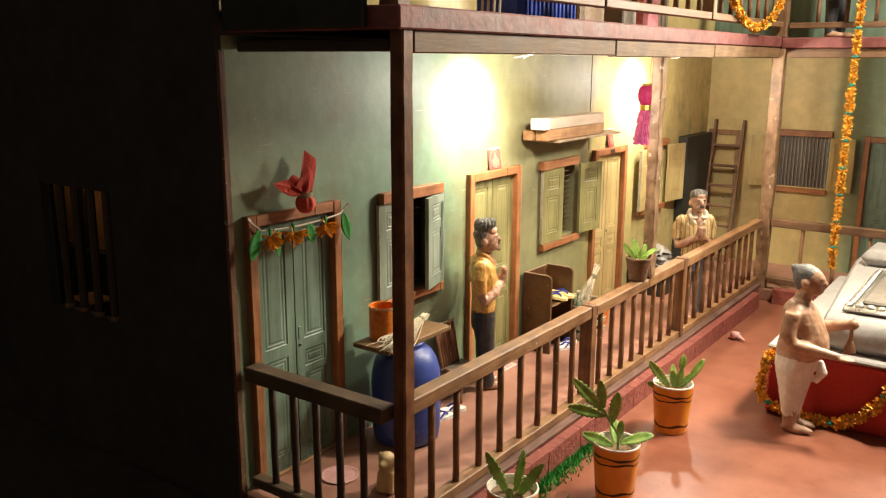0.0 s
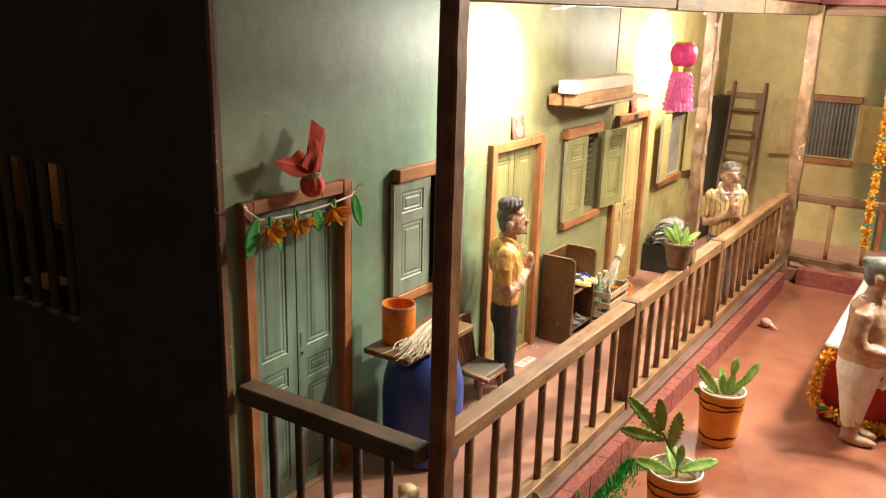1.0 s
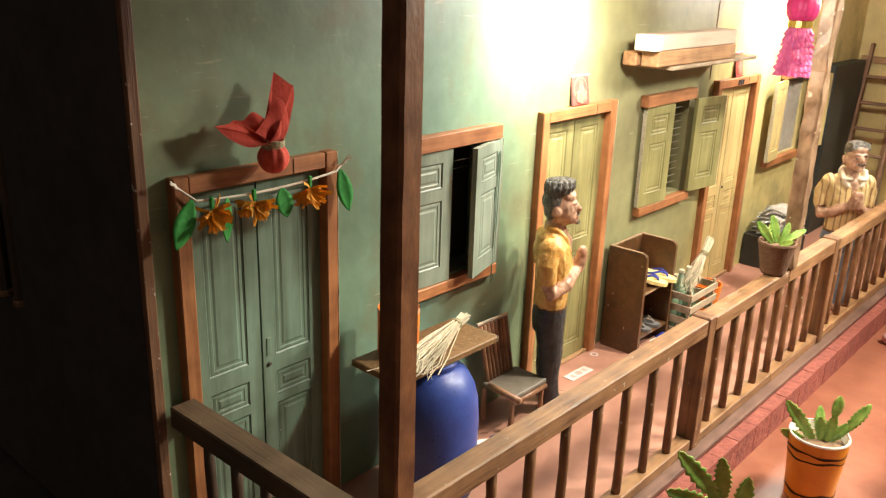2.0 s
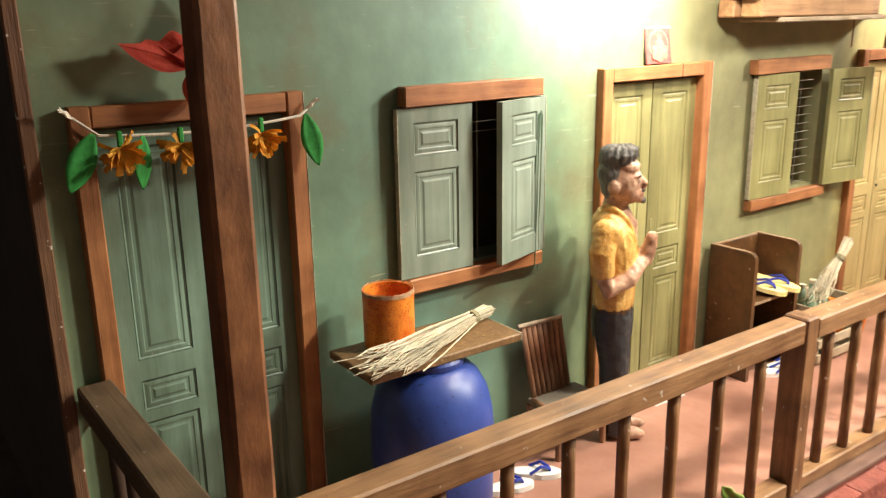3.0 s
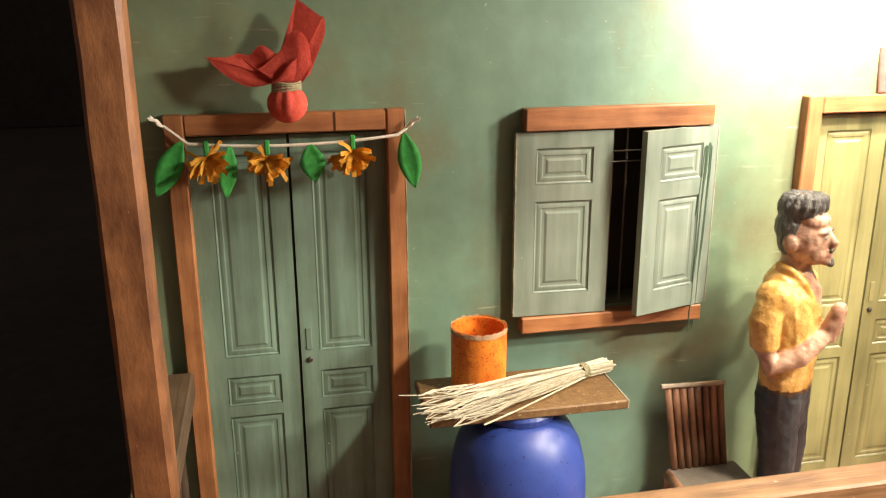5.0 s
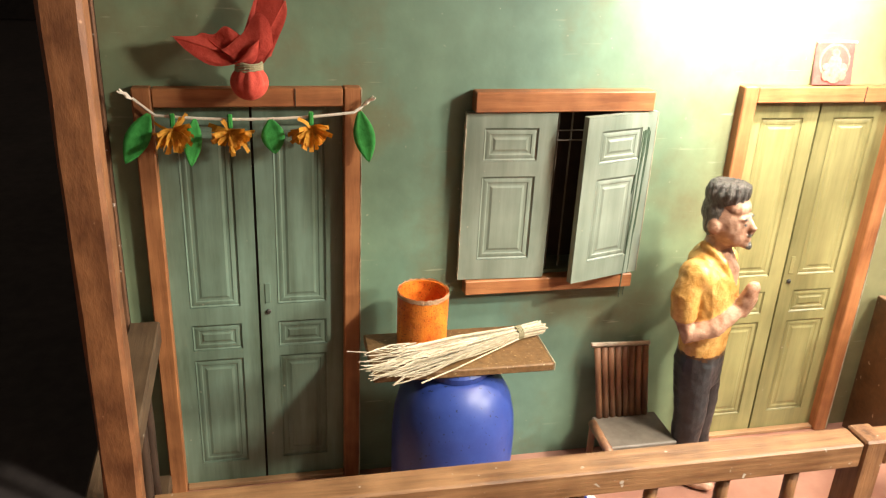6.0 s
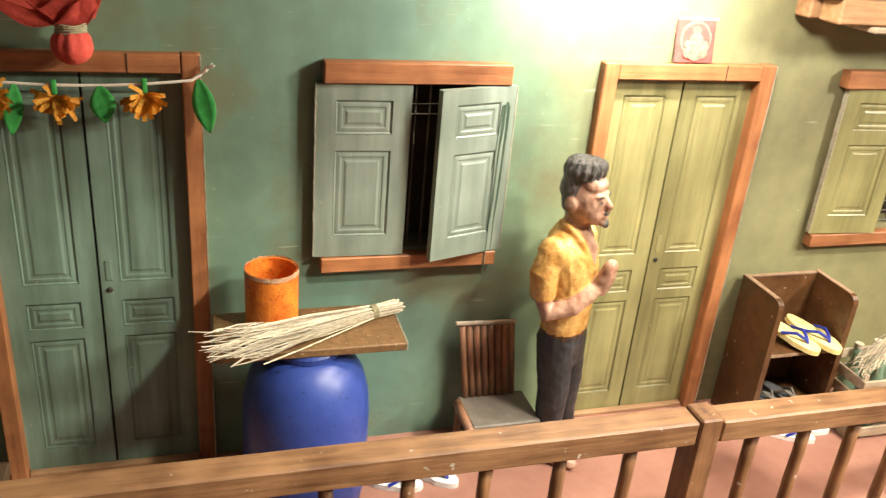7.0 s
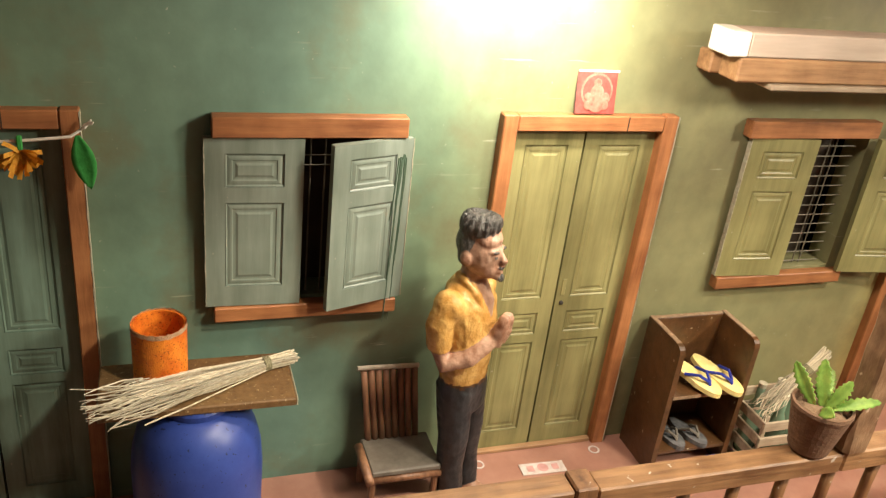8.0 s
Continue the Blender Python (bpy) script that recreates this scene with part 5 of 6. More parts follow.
for y, z, l, w, lean, turn in ((0.0450, 0.3470, 0.041, 0.0175, -27, 20), (0.0765, 0.3430, 0.036, 0.013, -9, -35), (0.1310, 0.3420, 0.026, 0.0175, 6, 10), (0.1975, 0.3475, 0.040, 0.0165, 11, 25)):
    m = pose(0.0155, y, z) @ pose(0, 0, 0, lean) @ pose(0, 0, 0, 0, 90, 0) @ pose(0, 0, 0, turn * 0.4)
    part("leaf", flat_leaf(l, w, 0.004, 3, fold=0.15, taper=0.95), M_LEAFPAPER, line, "green cloth leaf", m=m, smooth=True)
def fringe(r, seed, strips=54):
    """Narrow paper strips fanning out below a clip."""
    rough = random.Random(seed)
    bm = bmesh.new()
    for _ in range(strips):
        a = rough.gauss(0, 1.05)
        out = rough.uniform(0.0, 0.75)
        d = Vector((out * 0.8, math.sin(a) * 1.3, -math.cos(a) * 0.85 + 0.05)).normalized()
        side = d.cross(Vector((rough.uniform(0.4, 1), rough.uniform(-0.6, 0.6), rough.uniform(-0.6, 0.6)))).normalized()
        up = d.cross(side)
        w, l, bend = 0.0017, r * rough.uniform(0.65, 1.1), rough.uniform(-0.9, 0.9)
        rows = []
        for k in range(4):
            v = k / 3
            c = d * l * v + up * (bend * l * v * v) - Vector((0, 0, 0.15 * l * v * v))
            rows.append((bm.verts.new(c - side * w), bm.verts.new(c + side * w)))
        for p, q in zip(rows, rows[1:]):
            bm.faces.new((p[0], p[1], q[1], q[0]))
    bmesh.ops.solidify(bm, geom=bm.faces[:], thickness=0.0002)
    return bm


for y, z in ((0.0610, 0.3340), (0.1015, 0.3330), (0.1605, 0.3345)):
    fl = part("flower", fringe(0.0140, round(y * 1000)), M_PETAL, line, "orange paper flower", m=pose(0.018, y, z + 0.001))
    part("clip", cube(0.016, 0.019, y - 0.0018, y + 0.0018, z + 0.003, z + 0.0135, 0.0008), M_LEAFPAPER, line, "green paper clip")

# ---- grass broom on the plank ----
M_STRAW = surface("dry_straw", (0.34, 0.28, 0.17), (0.76, 0.70, 0.54), 0.7, 200, bump=0.3, vary=0.35)


def broom(m, length, n, spread, seed, label):
    """Straws bound near the origin, fanning out along +x."""
    ob = thing("broom", m, label, "broom")
    rough = random.Random(seed)
    for i in range(n):
        a, r = rough.uniform(0, 2 * math.pi), math.sqrt(rough.random())
        y0, z0 = 0.0052 * r * math.cos(a), 0.0052 * r * math.sin(a) + 0.0055
        l = length * (1.04 - 0.42 * rough.random() ** 2)
        y1 = spread * (y0 / 0.0052) * rough.uniform(0.7, 1.1) + rough.uniform(-0.006, 0.006)
        z1 = max(0.0012, 0.006 + 0.30 * spread * (z0 - 0.0055) / 0.0052 + rough.uniform(-0.002, 0.003))
        bow, kink = rough.uniform(-0.003, 0.003), rough.uniform(-0.0035, 0.0035)
        pts = [(-0.020 + rough.uniform(-0.005, 0.003), y0 * 1.25, z0), (0.0, y0 * 0.8, z0), (0.45 * l, y0 + (y1 - y0) * 0.42 + bow, z0 + (z1 - z0) * 0.45 + 0.0012),
               (0.75 * l, y0 + (y1 - y0) * 0.75 + kink, max(0.0011, z0 + (z1 - z0) * 0.8)), (0.90 * l, y1 * 0.92 - kink, max(0.0011, z1)), (l, y1 + kink, max(0.0009, z1 + rough.uniform(-0.002, 0.003)))]
        thick = rough.uniform(0.6, 1.05)
        part("straw", tube(bmesh.new(), pts, 0.0008, 5, [thick * w for w in (0.0008, 0.001, 0.0009, 0.0007, 0.00055, 0.0003)]), M_STRAW, ob)
        if i % 8 == 0 and length > 0.1:
            part("straw", tube(bmesh.new(), ((0.0, y0 * 0.8, 0.003), (0.6 * l, y1 * 1.15, 0.0025), (0.62 * l + 0.03, y1 * 1.4 + kink, 0.0015)), 0.0006, 5), M_STRAW, ob)
    for k in range(4):
        ring = [(0.001 + 0.0014 * k, 0.0056 * math.cos(a), 0.0056 + 0.0056 * math.sin(a)) for a in (2 * math.pi * i / 14 for i in range(15))]
        part("binding", tube(bmesh.new(), ring, 0.0008, 5), M_COTTON, ob, "green thread binding")
    return ob


broom(pose(0.050, 0.330, 0.1605, 0, 0, -71), 0.140, 72, 0.025, 5, "dry grass broom lying across the plank")

# ---- sandals ----
M_SOLE_Y = surface("yellow_foam", (0.66, 0.49, 0.13), (0.84, 0.72, 0.34), 0.6, 90)
M_SOLE_W = surface("white_foam", (0.62, 0.60, 0.56), (0.80, 0.78, 0.74), 0.6, 90)
# Foam colour darkened to carry the shade inside the rack.
M_SOLE_SHADED = surface("foam_darkened_as_shaded", (0.03, 0.03, 0.035), (0.15, 0.145, 0.14), 0.6, 120, stain=90)
M_STRAP = surface("blue_strap", (0.012, 0.02, 0.20), (0.03, 0.05, 0.36), 0.4, 90)


def sandal(m, sole, label, length=0.040, strap=None):
    ob = thing("sandal", m, label, "sandal", "sandals")
    bm = bmesh.new()
    outline = []
    for i in range(24):
        a = 2 * math.pi * i / 24
        w = length * (0.232 if math.cos(a) > 0 else 0.185)
        outline.append((length / 2 * math.cos(a), w * math.sin(a) * (1 - 0.18 * math.cos(a + 1.2) ** 4)))
    lo = [bm.verts.new((x, y, 0)) for x, y in outline]
    hi = [bm.verts.new((x * 0.985, y * 0.97, 0.005)) for x, y in outline]
    for i in range(24):
        bm.faces.new((lo[i], lo[(i + 1) % 24], hi[(i + 1) % 24], hi[i]))
    bm.faces.new(lo[::-1])
    bm.faces.new(hi)
    base = part("sole", bm, sole, ob)
    for s in (-1, 1):
        part("strap", tube(bmesh.new(), ((0.28 * length, 0, 0.005), (0.24 * length, 0.02 * length * s, 0.0085), (0.1 * length, 0.10 * length * s, 0.0115), (-0.10 * length, 0.165 * length * s, 0.0052)), 0.0016, 6), strap or M_STRAP, base)
    return ob


for at, turn in (((0.047, 0.754, 0.0963), 26), ((0.048, 0.780, 0.0963), 22)):
    sandal(pose(*at, 0, 0, turn) @ pose(0, 0, 0.0062, 0, 10, 0), M_SOLE_Y, "yellow rubber sandal with blue straps", 0.064)
for x, y, turn in ((0.072, 0.350, 70), (0.068, 0.386, 50), (0.075, 0.763, 60), (0.068, 0.788, 75)):
    sandal(pose(x, y, 0.0003, 0, 0, turn), M_SOLE_W, "white rubber sandal with blue straps on the floor", 0.050)

# Sandals on the lower shelf, with shade put into their colour.
for x, y, turn in ((0.044, 0.744, 8), (0.045, 0.768, 16)):
    sandal(pose(x, y, 0.0283, 0, 0, turn), M_SOLE_SHADED, "rubber sandal coloured dark as shaded inside the rack", 0.050, M_SEAT)

# ---- crate, bowl, small broom ----
M_GREYWOOD = wood("weathered_wood", (0.20, 0.14, 0.08), (0.46, 0.37, 0.26), "x", 0.7)
box_m = thing("crate", pose(0.062, 0.862, 0, 0, 0, 90), "small weathered slatted wooden crate", "crate")
for y in (-0.030, 0.030):
    for k in range(4):
        part("slat", cube(-0.045, 0.045, y - 0.0015, y + 0.0015, 0.004 + 0.019 * k, 0.015 + 0.019 * k, 0.0006), M_GREYWOOD, box_m)
for x in (-0.043, 0.043):
    for k in range(4):
        part("slat", cube(x - 0.0015, x + 0.0015, -0.028, 0.028, 0.004 + 0.019 * k, 0.015 + 0.019 * k, 0.0006), M_GREYWOOD, box_m)
for x in (-0.040, 0.040):
    for y in (-0.0265, 0.0265):
        part("corner_post", cube(x - 0.0025, x + 0.0025, y - 0.0018, y + 0.0018, 0, 0.078, 0.0005), M_GREYWOOD, box_m)
part("base", cube(-0.043, 0.043, -0.029, 0.029, 0.001, 0.0035), M_GREYWOOD, box_m)
M_BOTTLE = surface("green_glass_bottle", (0.10, 0.16, 0.10), (0.22, 0.30, 0.20), 0.15, 40)
for x, y in ((-0.022, 0.010), (0.004, 0.012), (0.026, 0.010), (-0.010, -0.012)):
    bt = thing("bottle", pose(0.062, 0.862, 0.0037, 0, 0, 90) @ pose(x, y, 0), "small dusty glass bottle in the crate", "bottle", "bottles in the crate")
    part("body", lathe(bmesh.new(), ((0.009, 0), (0.010, 0.003), (0.010, 0.05), (0.004, 0.066), (0.004, 0.082)), steps=16), M_BOTTLE, bt, smooth=True)
    part("cap", lathe(bmesh.new(), ((0.0045, 0.0822), (0.0045, 0.087)), steps=12), M_STRAW, bt)
broom(pose(0.086, 0.862, 0.128, 0, 0, 0) @ pose(0, 0, 0, 0, 0, -90) @ pose(0, 0, 0, 0, 50, 0), 0.068, 44, 0.015, 9, "short grass broom leaning in the crate")
bowl = thing("bowl", pose(0.058, 0.945, 0), "orange plastic tub on the floor beside the crate", "tub")
part("body", cup(0.019, 0.026, 0.050, 0.002), M_ORANGE, bowl)

# ---- papers and tray on the black table ----
M_PAPER = surface("newsprint", (0.56, 0.54, 0.50), (0.80, 0.78, 0.74), 0.8, 260, bump=0.3, vary=0.1)
M_INK = surface("striped_newsprint", (0.22, 0.22, 0.26), (0.66, 0.64, 0.60), 0.8, 120, (6, 0.3, 6), bump=0.3, stain=90)
rough = random.Random(4)
stack = thing("newspapers", pose(0.049, 1.268, 0.0622) @ Matrix.Scale(1.18, 4), "stack of folded newspapers on the black table", "newspapers")
for k in range(14):
    u = k / 13
    w = 1.02 - 0.30 * u * u
    bm = bmesh.new()
    n = 8
    grid = [[None] * (n + 1) for _ in range(n + 1)]
    bow, twist, sway = rough.uniform(0.002, 0.006), rough.uniform(-0.5, 0.5), rough.uniform(-0.003, 0.003)
    for a in range(n + 1):
        for b in range(n + 1):
            x, y = (a / n - 0.5), (b / n - 0.5)
            droop = -(0.5 + u) * bow * (4 * x * x + 3 * y * y) + 0.0012 * math.sin(9 * x + 7 * y + k)
            grid[a][b] = bm.verts.new((0.058 * w * (x * math.cos(twist) - y * math.sin(twist)) + sway, 0.072 * w * (y * math.cos(twist) + x * math.sin(twist)), max(0.0003 * (k + 1), 0.0034 * k + 0.004 + droop)))
    for a in range(n):
        for b in range(n):
            bm.faces.new((grid[a][b], grid[a + 1][b], grid[a + 1][b + 1], grid[a][b + 1]))
    bmesh.ops.solidify(bm, geom=bm.faces[:], thickness=0.0029)
    part("paper", bm, M_INK if k % 5 == 1 else M_PAPER, stack, smooth=True)
tray = thing("tray", pose(0.074, 1.236, 0.0623) @ Matrix.Scale(0.9, 4), "small round tray with sandals on the table", "tray")
part("dish", lathe(bmesh.new(), ((0.014, 0), (0.017, 0.003), (0.0165, 0.0032), (0.013, 0.001)), steps=24), M_STRAW, tray)
for s in (-1, 1):
    part("strap", tube(bmesh.new(), ((-0.008, 0.006 * s, 0.003), (0.0, 0.007 * s, 0.009), (0.008, 0.006 * s, 0.003)), 0.0013, 6), M_STRAP, tray)

# ---- shelf of timber on the wall ----
M_WHITEWOOD = surface("whitewashed_timber", (0.33, 0.255, 0.19), (0.54, 0.45, 0.36), 0.7, 60, (0.1, 1, 1), bump=0.4)
M_RAWWOOD_X = wood("raw_timber_x", (0.17, 0.080, 0.030), (0.42, 0.24, 0.11), "x", 0.65)
solid("bracket_board", cube(0.0, 0.275, -0.060, -0.0005, 0.403, 0.408, 0.001), M_GREYWOOD, "thin grey shelf board fixed to the wall", "shelf", m=WEST(0.738))
solid("timber", cube(0.0, 0.235, -0.026, 0.0, 0.0, 0.0205, 0.0015), M_RAWWOOD_X, "raw timber stored on the wall shelf", "timber", m=WEST(0.703, 0.4085, 0.030))
solid("timber", cube(0.0, 0.180, -0.020, 0.0, 0.0, 0.018, 0.0015), M_RAWWOOD_X, "short raw timber stored on the wall shelf", "timber", m=WEST(0.696, 0.4085, 0.007))
white = thing("timber", WEST(0.689, 0.4295, 0.0265), "whitewashed timber with a white end, lying on the stack", "timber")
part("beam", cube(0.019, 0.247, -0.030, 0.0, 0.0, 0.020, 0.0012), M_WHITEWOOD, white)
part("painted_end", cube(0.0, 0.0187, -0.0305, 0.0, 0.0, 0.0203, 0.0012), M_WHITERIM, white, "end painted white")

# ---- pictures over the doors ----
M_PRINT_RED = surface("red_print", (0.26, 0.035, 0.028), (0.42, 0.095, 0.070), 0.5, 200)
M_PRINT_PALE = surface("pale_print", (0.30, 0.085, 0.056), (0.46, 0.205, 0.140), 0.5, 260, stain=160)
M_PRINT_BACK = surface("brown_card", (0.10, 0.05, 0.04), (0.20, 0.11, 0.09), 0.7, 90)
M_FRAMEWHITE = surface("white_card", (0.60, 0.56, 0.50), (0.75, 0.70, 0.64), 0.6, 90)


def print_card(m, w, h, label):
    ob = thing("picture", m, label, "picture", "prints over the doors")
    part("card", cube(0, w, 0, 0.0015, 0, h), M_PRINT_BACK, ob, "brown card backing")
    part("sheet", cube(0.0004, w - 0.0004, -0.0006, -0.0001, 0.0004, h - 0.0006), M_PRINT_RED, ob, "red printed sheet")
    part("top_edge", cube(0.02 * w, w + 0.0010, -0.0012, 0.0012, h - 0.0004, h + 0.0012), M_FRAMEWHITE, ob, "white top edge")
    part("halo", lathe(bmesh.new(), ((0.40 * w, 0), (0.40 * w, 0.0002), (0.36 * w, 0.0003)), steps=24, m=pose(w / 2, -0.0007, 0.55 * h, 90)), M_PRINT_PALE, ob, "pale round shape")
    part("halo", lathe(bmesh.new(), ((0.35 * w, 0), (0.35 * w, 0.0002), (0.30 * w, 0.0003)), steps=24, m=pose(w / 2, -0.0011, 0.55 * h, 90)), M_PRINT_RED, ob, "red round shape")
    for dx, dz, r in ((0, 0.30, 0.24), (0, 0.52, 0.17), (0, 0.74, 0.10), (-0.22, 0.42, 0.09), (0.22, 0.42, 0.09), (-0.2, 0.22, 0.11), (0.2, 0.22, 0.11)):
        part("shape", lathe(bmesh.new(), ((r * w, 0), (r * w, 0.0003), (r * 0.7 * w, 0.0005)), steps=16, m=pose(w / 2 + dx * w, -0.0015 - 0.0003 * r, dz * h, 90)), M_PRINT_PALE, ob, "pale rounded shape")
    return ob


print_card(WEST(0.588, 0.3645, 0.006) @ pose(0, 0, 0, -9), 0.038, 0.036, "small red devotional print leaning over the door")
print_card(WEST(1.072, 0.3645, 0.006) @ pose(0, 0, 0, -9), 0.030, 0.040, "small red print with dark border over the door")

# ---- lantern ----
M_MAGENTA = surface("magenta_paper", (0.50, 0.012, 0.13), (0.74, 0.05, 0.26), 0.45, 140, bump=0.3, sss=0.2)
M_PINKPAPER = surface("pink_crepe_paper", (0.66, 0.06, 0.28), (0.86, 0.26, 0.50), 0.5, 260, bump=0.4, sss=0.2, stain=120)
M_GOLDFOIL = surface("gold_foil", (0.60, 0.38, 0.06), (0.80, 0.58, 0.14), 0.3, 120, metal=0.8)
lan = thing("lantern", pose(0.110, 1.033, 0) @ Matrix.Diagonal((0.84, 0.84, 1, 1)), "pink and gold paper lantern with frilled skirt", "lantern")
part("cord", tube(bmesh.new(), ((0, 0, 0.500), (0, 0, 0.5635)), 0.0008, 5), M_STRING, lan)
bm = bmesh.new()
lathe(bm, ((0.020, 0.463), (0.026, 0.472), (0.028, 0.485), (0.025, 0.497), (0.019, 0.502)), steps=36)
for v in bm.verts:
    a = math.atan2(v.co.y, v.co.x)
    k = 1 + 0.05 * math.sin(12 * a)
    v.co.x, v.co.y = v.co.x * k, v.co.y * k
part("drum", bm, M_MAGENTA, lan, smooth=True)
part("band", lathe(bmesh.new(), ((0.0215, 0.453), (0.0215, 0.4625)), steps=16), M_GOLDFOIL, lan, "gold foil band")
part("band", lathe(bmesh.new(), ((0.019, 0.5022), (0.020, 0.506)), steps=16), M_GOLDFOIL, lan, "gold foil band")
for k in range(8):
    z, r = 0.4525 - 0.0085 * k, 0.0225 + 0.0012 * k
    bm = bmesh.new()
    n = 40
    top = [bm.verts.new((r * 0.86 * math.cos(2 * math.pi * i / n), r * 0.86 * math.sin(2 * math.pi * i / n), z)) for i in range(n)]
    low = []
    for i in range(n):
        rr = r * (1.16 if i % 2 else 0.94) * random.uniform(0.94, 1.08)
        low.append(bm.verts.new((rr * math.cos(2 * math.pi * i / n), rr * math.sin(2 * math.pi * i / n), z - 0.011 + random.uniform(-0.002, 0.002))))
    for i in range(n):
        bm.faces.new((top[i], top[(i + 1) % n], low[(i + 1) % n], low[i]))
    part("frill", bm, M_PINKPAPER, lan, "pink frilled paper")

# ---- lamp fittings under the gallery ----
for y in (0.530, 1.200):
    fit_m = thing("spot_lamp", pose(0.110, y, 0.5638), "small white spot lamp fixed under the gallery", "lamp", "verandah lamps")
    part("base", lathe(bmesh.new(), ((0.009, -0.0035), (0.0095, -0.002), (0.009, 0.0)), steps=20), M_FRAMEWHITE, fit_m)
    for s_x in (-1, 1):
        part("arm", tube(bmesh.new(), ((0.0, 0.004 * s_x, -0.002), (-0.010, 0.009 * s_x, -0.006), (-0.016, 0.016 * s_x, -0.007)), 0.0012, 6), M_FRAMEWHITE, fit_m)

# ---- ladder, dark cupboard, end door ----
lad = thing("ladder", pose(0.030, 1.648, 0, -11.5), "brown wooden ladder leaning on the end wall", "ladder")
for x in (0.0, 0.078):
    part("rail", cube(x - 0.004, x + 0.004, -0.005, 0.005, 0, 0.400, 0.001), M_WOOD_Z, lad)
for k in range(6):
    part("rung", cube(0.0042, 0.0738, -0.007, 0.007, 0.045 + 0.056 * k, 0.052 + 0.056 * k, 0.001), M_WOOD_X, lad)
solid("cupboard", cube(0.002, 0.028, 1.515, 1.705, 0.0, 0.358, 0.0015), M_TABLE, "tall flat black cupboard against the wall", "cupboard")
door("door_5", NORTH(0.008), 0.090, "ochre", M_PALE_X, M_PALE_Z, "narrow closed ochre door behind the ladder")

# ---- plants ----
M_POT = surface("brown_coir_pot", (0.10, 0.05, 0.025), (0.20, 0.11, 0.06), 0.8, 120, (1, 1, 3), bump=0.6)
M_SOIL = surface("dry_soil", (0.12, 0.07, 0.04), (0.28, 0.18, 0.10), 0.95, 90, bump=0.9, depth=0.004)
M_BAND = surface("dark_brown_band", (0.06, 0.02, 0.006), (0.11, 0.04, 0.012), 0.5, 90)
M_ORANGEPOT = surface("orange_pot_paint", (0.62, 0.20, 0.01), (0.78, 0.30, 0.02), 0.38, 50, bump=0.1)
M_STEM = surface("plant_stem", (0.10, 0.16, 0.04), (0.20, 0.28, 0.08), 0.6, 120)


def plant_leaves(ob, leaves):
    for x, y, z, length, width, rise, turn, roll in leaves:
        face = Vector((0.35, -0.75, 0.55))
        ahead = Vector((math.cos(radians(turn)) * math.cos(radians(rise)), math.sin(radians(turn)) * math.cos(radians(rise)), math.sin(radians(rise))))
        up = (face - ahead * face.dot(ahead)).normalized()
        base = Matrix((ahead, up.cross(ahead), up)).transposed().to_4x4()
        part("leaf", flat_leaf(length, width, -0.10 * length, round(turn), 0.30, 17, 0.3, 0.0009, 1.25), M_LEAF, ob, m=pose(x, y, z) @ base @ pose(0, 0, 0, roll - 30), smooth=True)


def orange_pot(m, label, leaves, stems, fill=0.072):
    ob = thing("potted_plant", m, label, "plant", "potted plants in the courtyard")
    pot = part("pot", lathe(bmesh.new(), ((0.024, 0), (0.0255, 0.002), (0.0315, 0.078), (0.0295, 0.078), (0.027, 0.062), (0.001, 0.062)), steps=80), M_ORANGEPOT, ob)
    part("rim", lathe(bmesh.new(), ((0.0298, 0.0785), (0.0318, 0.0785), (0.0314, 0.0805), (0.0300, 0.0805), (0.0298, 0.0785)), steps=36, caps=False), M_WHITERIM, pot, "white rim")
    part("liner", lathe(bmesh.new(), ((0.0265, 0.0625), (0.0293, 0.0783), (0.0288, 0.0783), (0.0255, 0.0635), (0.001, 0.0635)), steps=36), M_WHITERIM, pot, "white inner wall")
    for z, h in ((0.064, 0.0028), (0.056, 0.0024), (0.012, 0.0035)):
        r = 0.0255 + 0.006 * (z - 0.002) / 0.076
        bm = bmesh.new()
        rings = [[], []]
        for i in range(48):
            a = 2 * math.pi * i / 48
            dz = 0.0014 * math.sin(3 * a + z * 300) + 0.0007 * math.sin(7 * a)
            for k in (0, 1):
                zz = z + dz + k * h * (1 + 0.3 * math.sin(5 * a))
                rr = 0.0255 + 0.006 * (zz - 0.002) / 0.076 + 0.0004
                rings[k].append(bm.verts.new((rr * math.cos(a), rr * math.sin(a), zz)))
        for i in range(48):
            bm.faces.new((rings[0][i], rings[0][(i + 1) % 48], rings[1][(i + 1) % 48], rings[1][i]))
        bmesh.ops.solidify(bm, geom=bm.faces[:], thickness=-0.0004)
        part("band", bm, M_BAND, pot, "dark wavy painted band")
    part("soil", lathe(bmesh.new(), ((0.0250, 0.0637), (0.0255 + 0.19 * (fill - 0.0637), fill - 0.002), (0.018, fill), (0.001, fill + 0.001)), steps=24), M_SOIL, ob)
    for pts in stems:
        part("stem", tube(bmesh.new(), pts, 0.0019, 6), M_STEM, ob)
    plant_leaves(ob, leaves)
    return ob


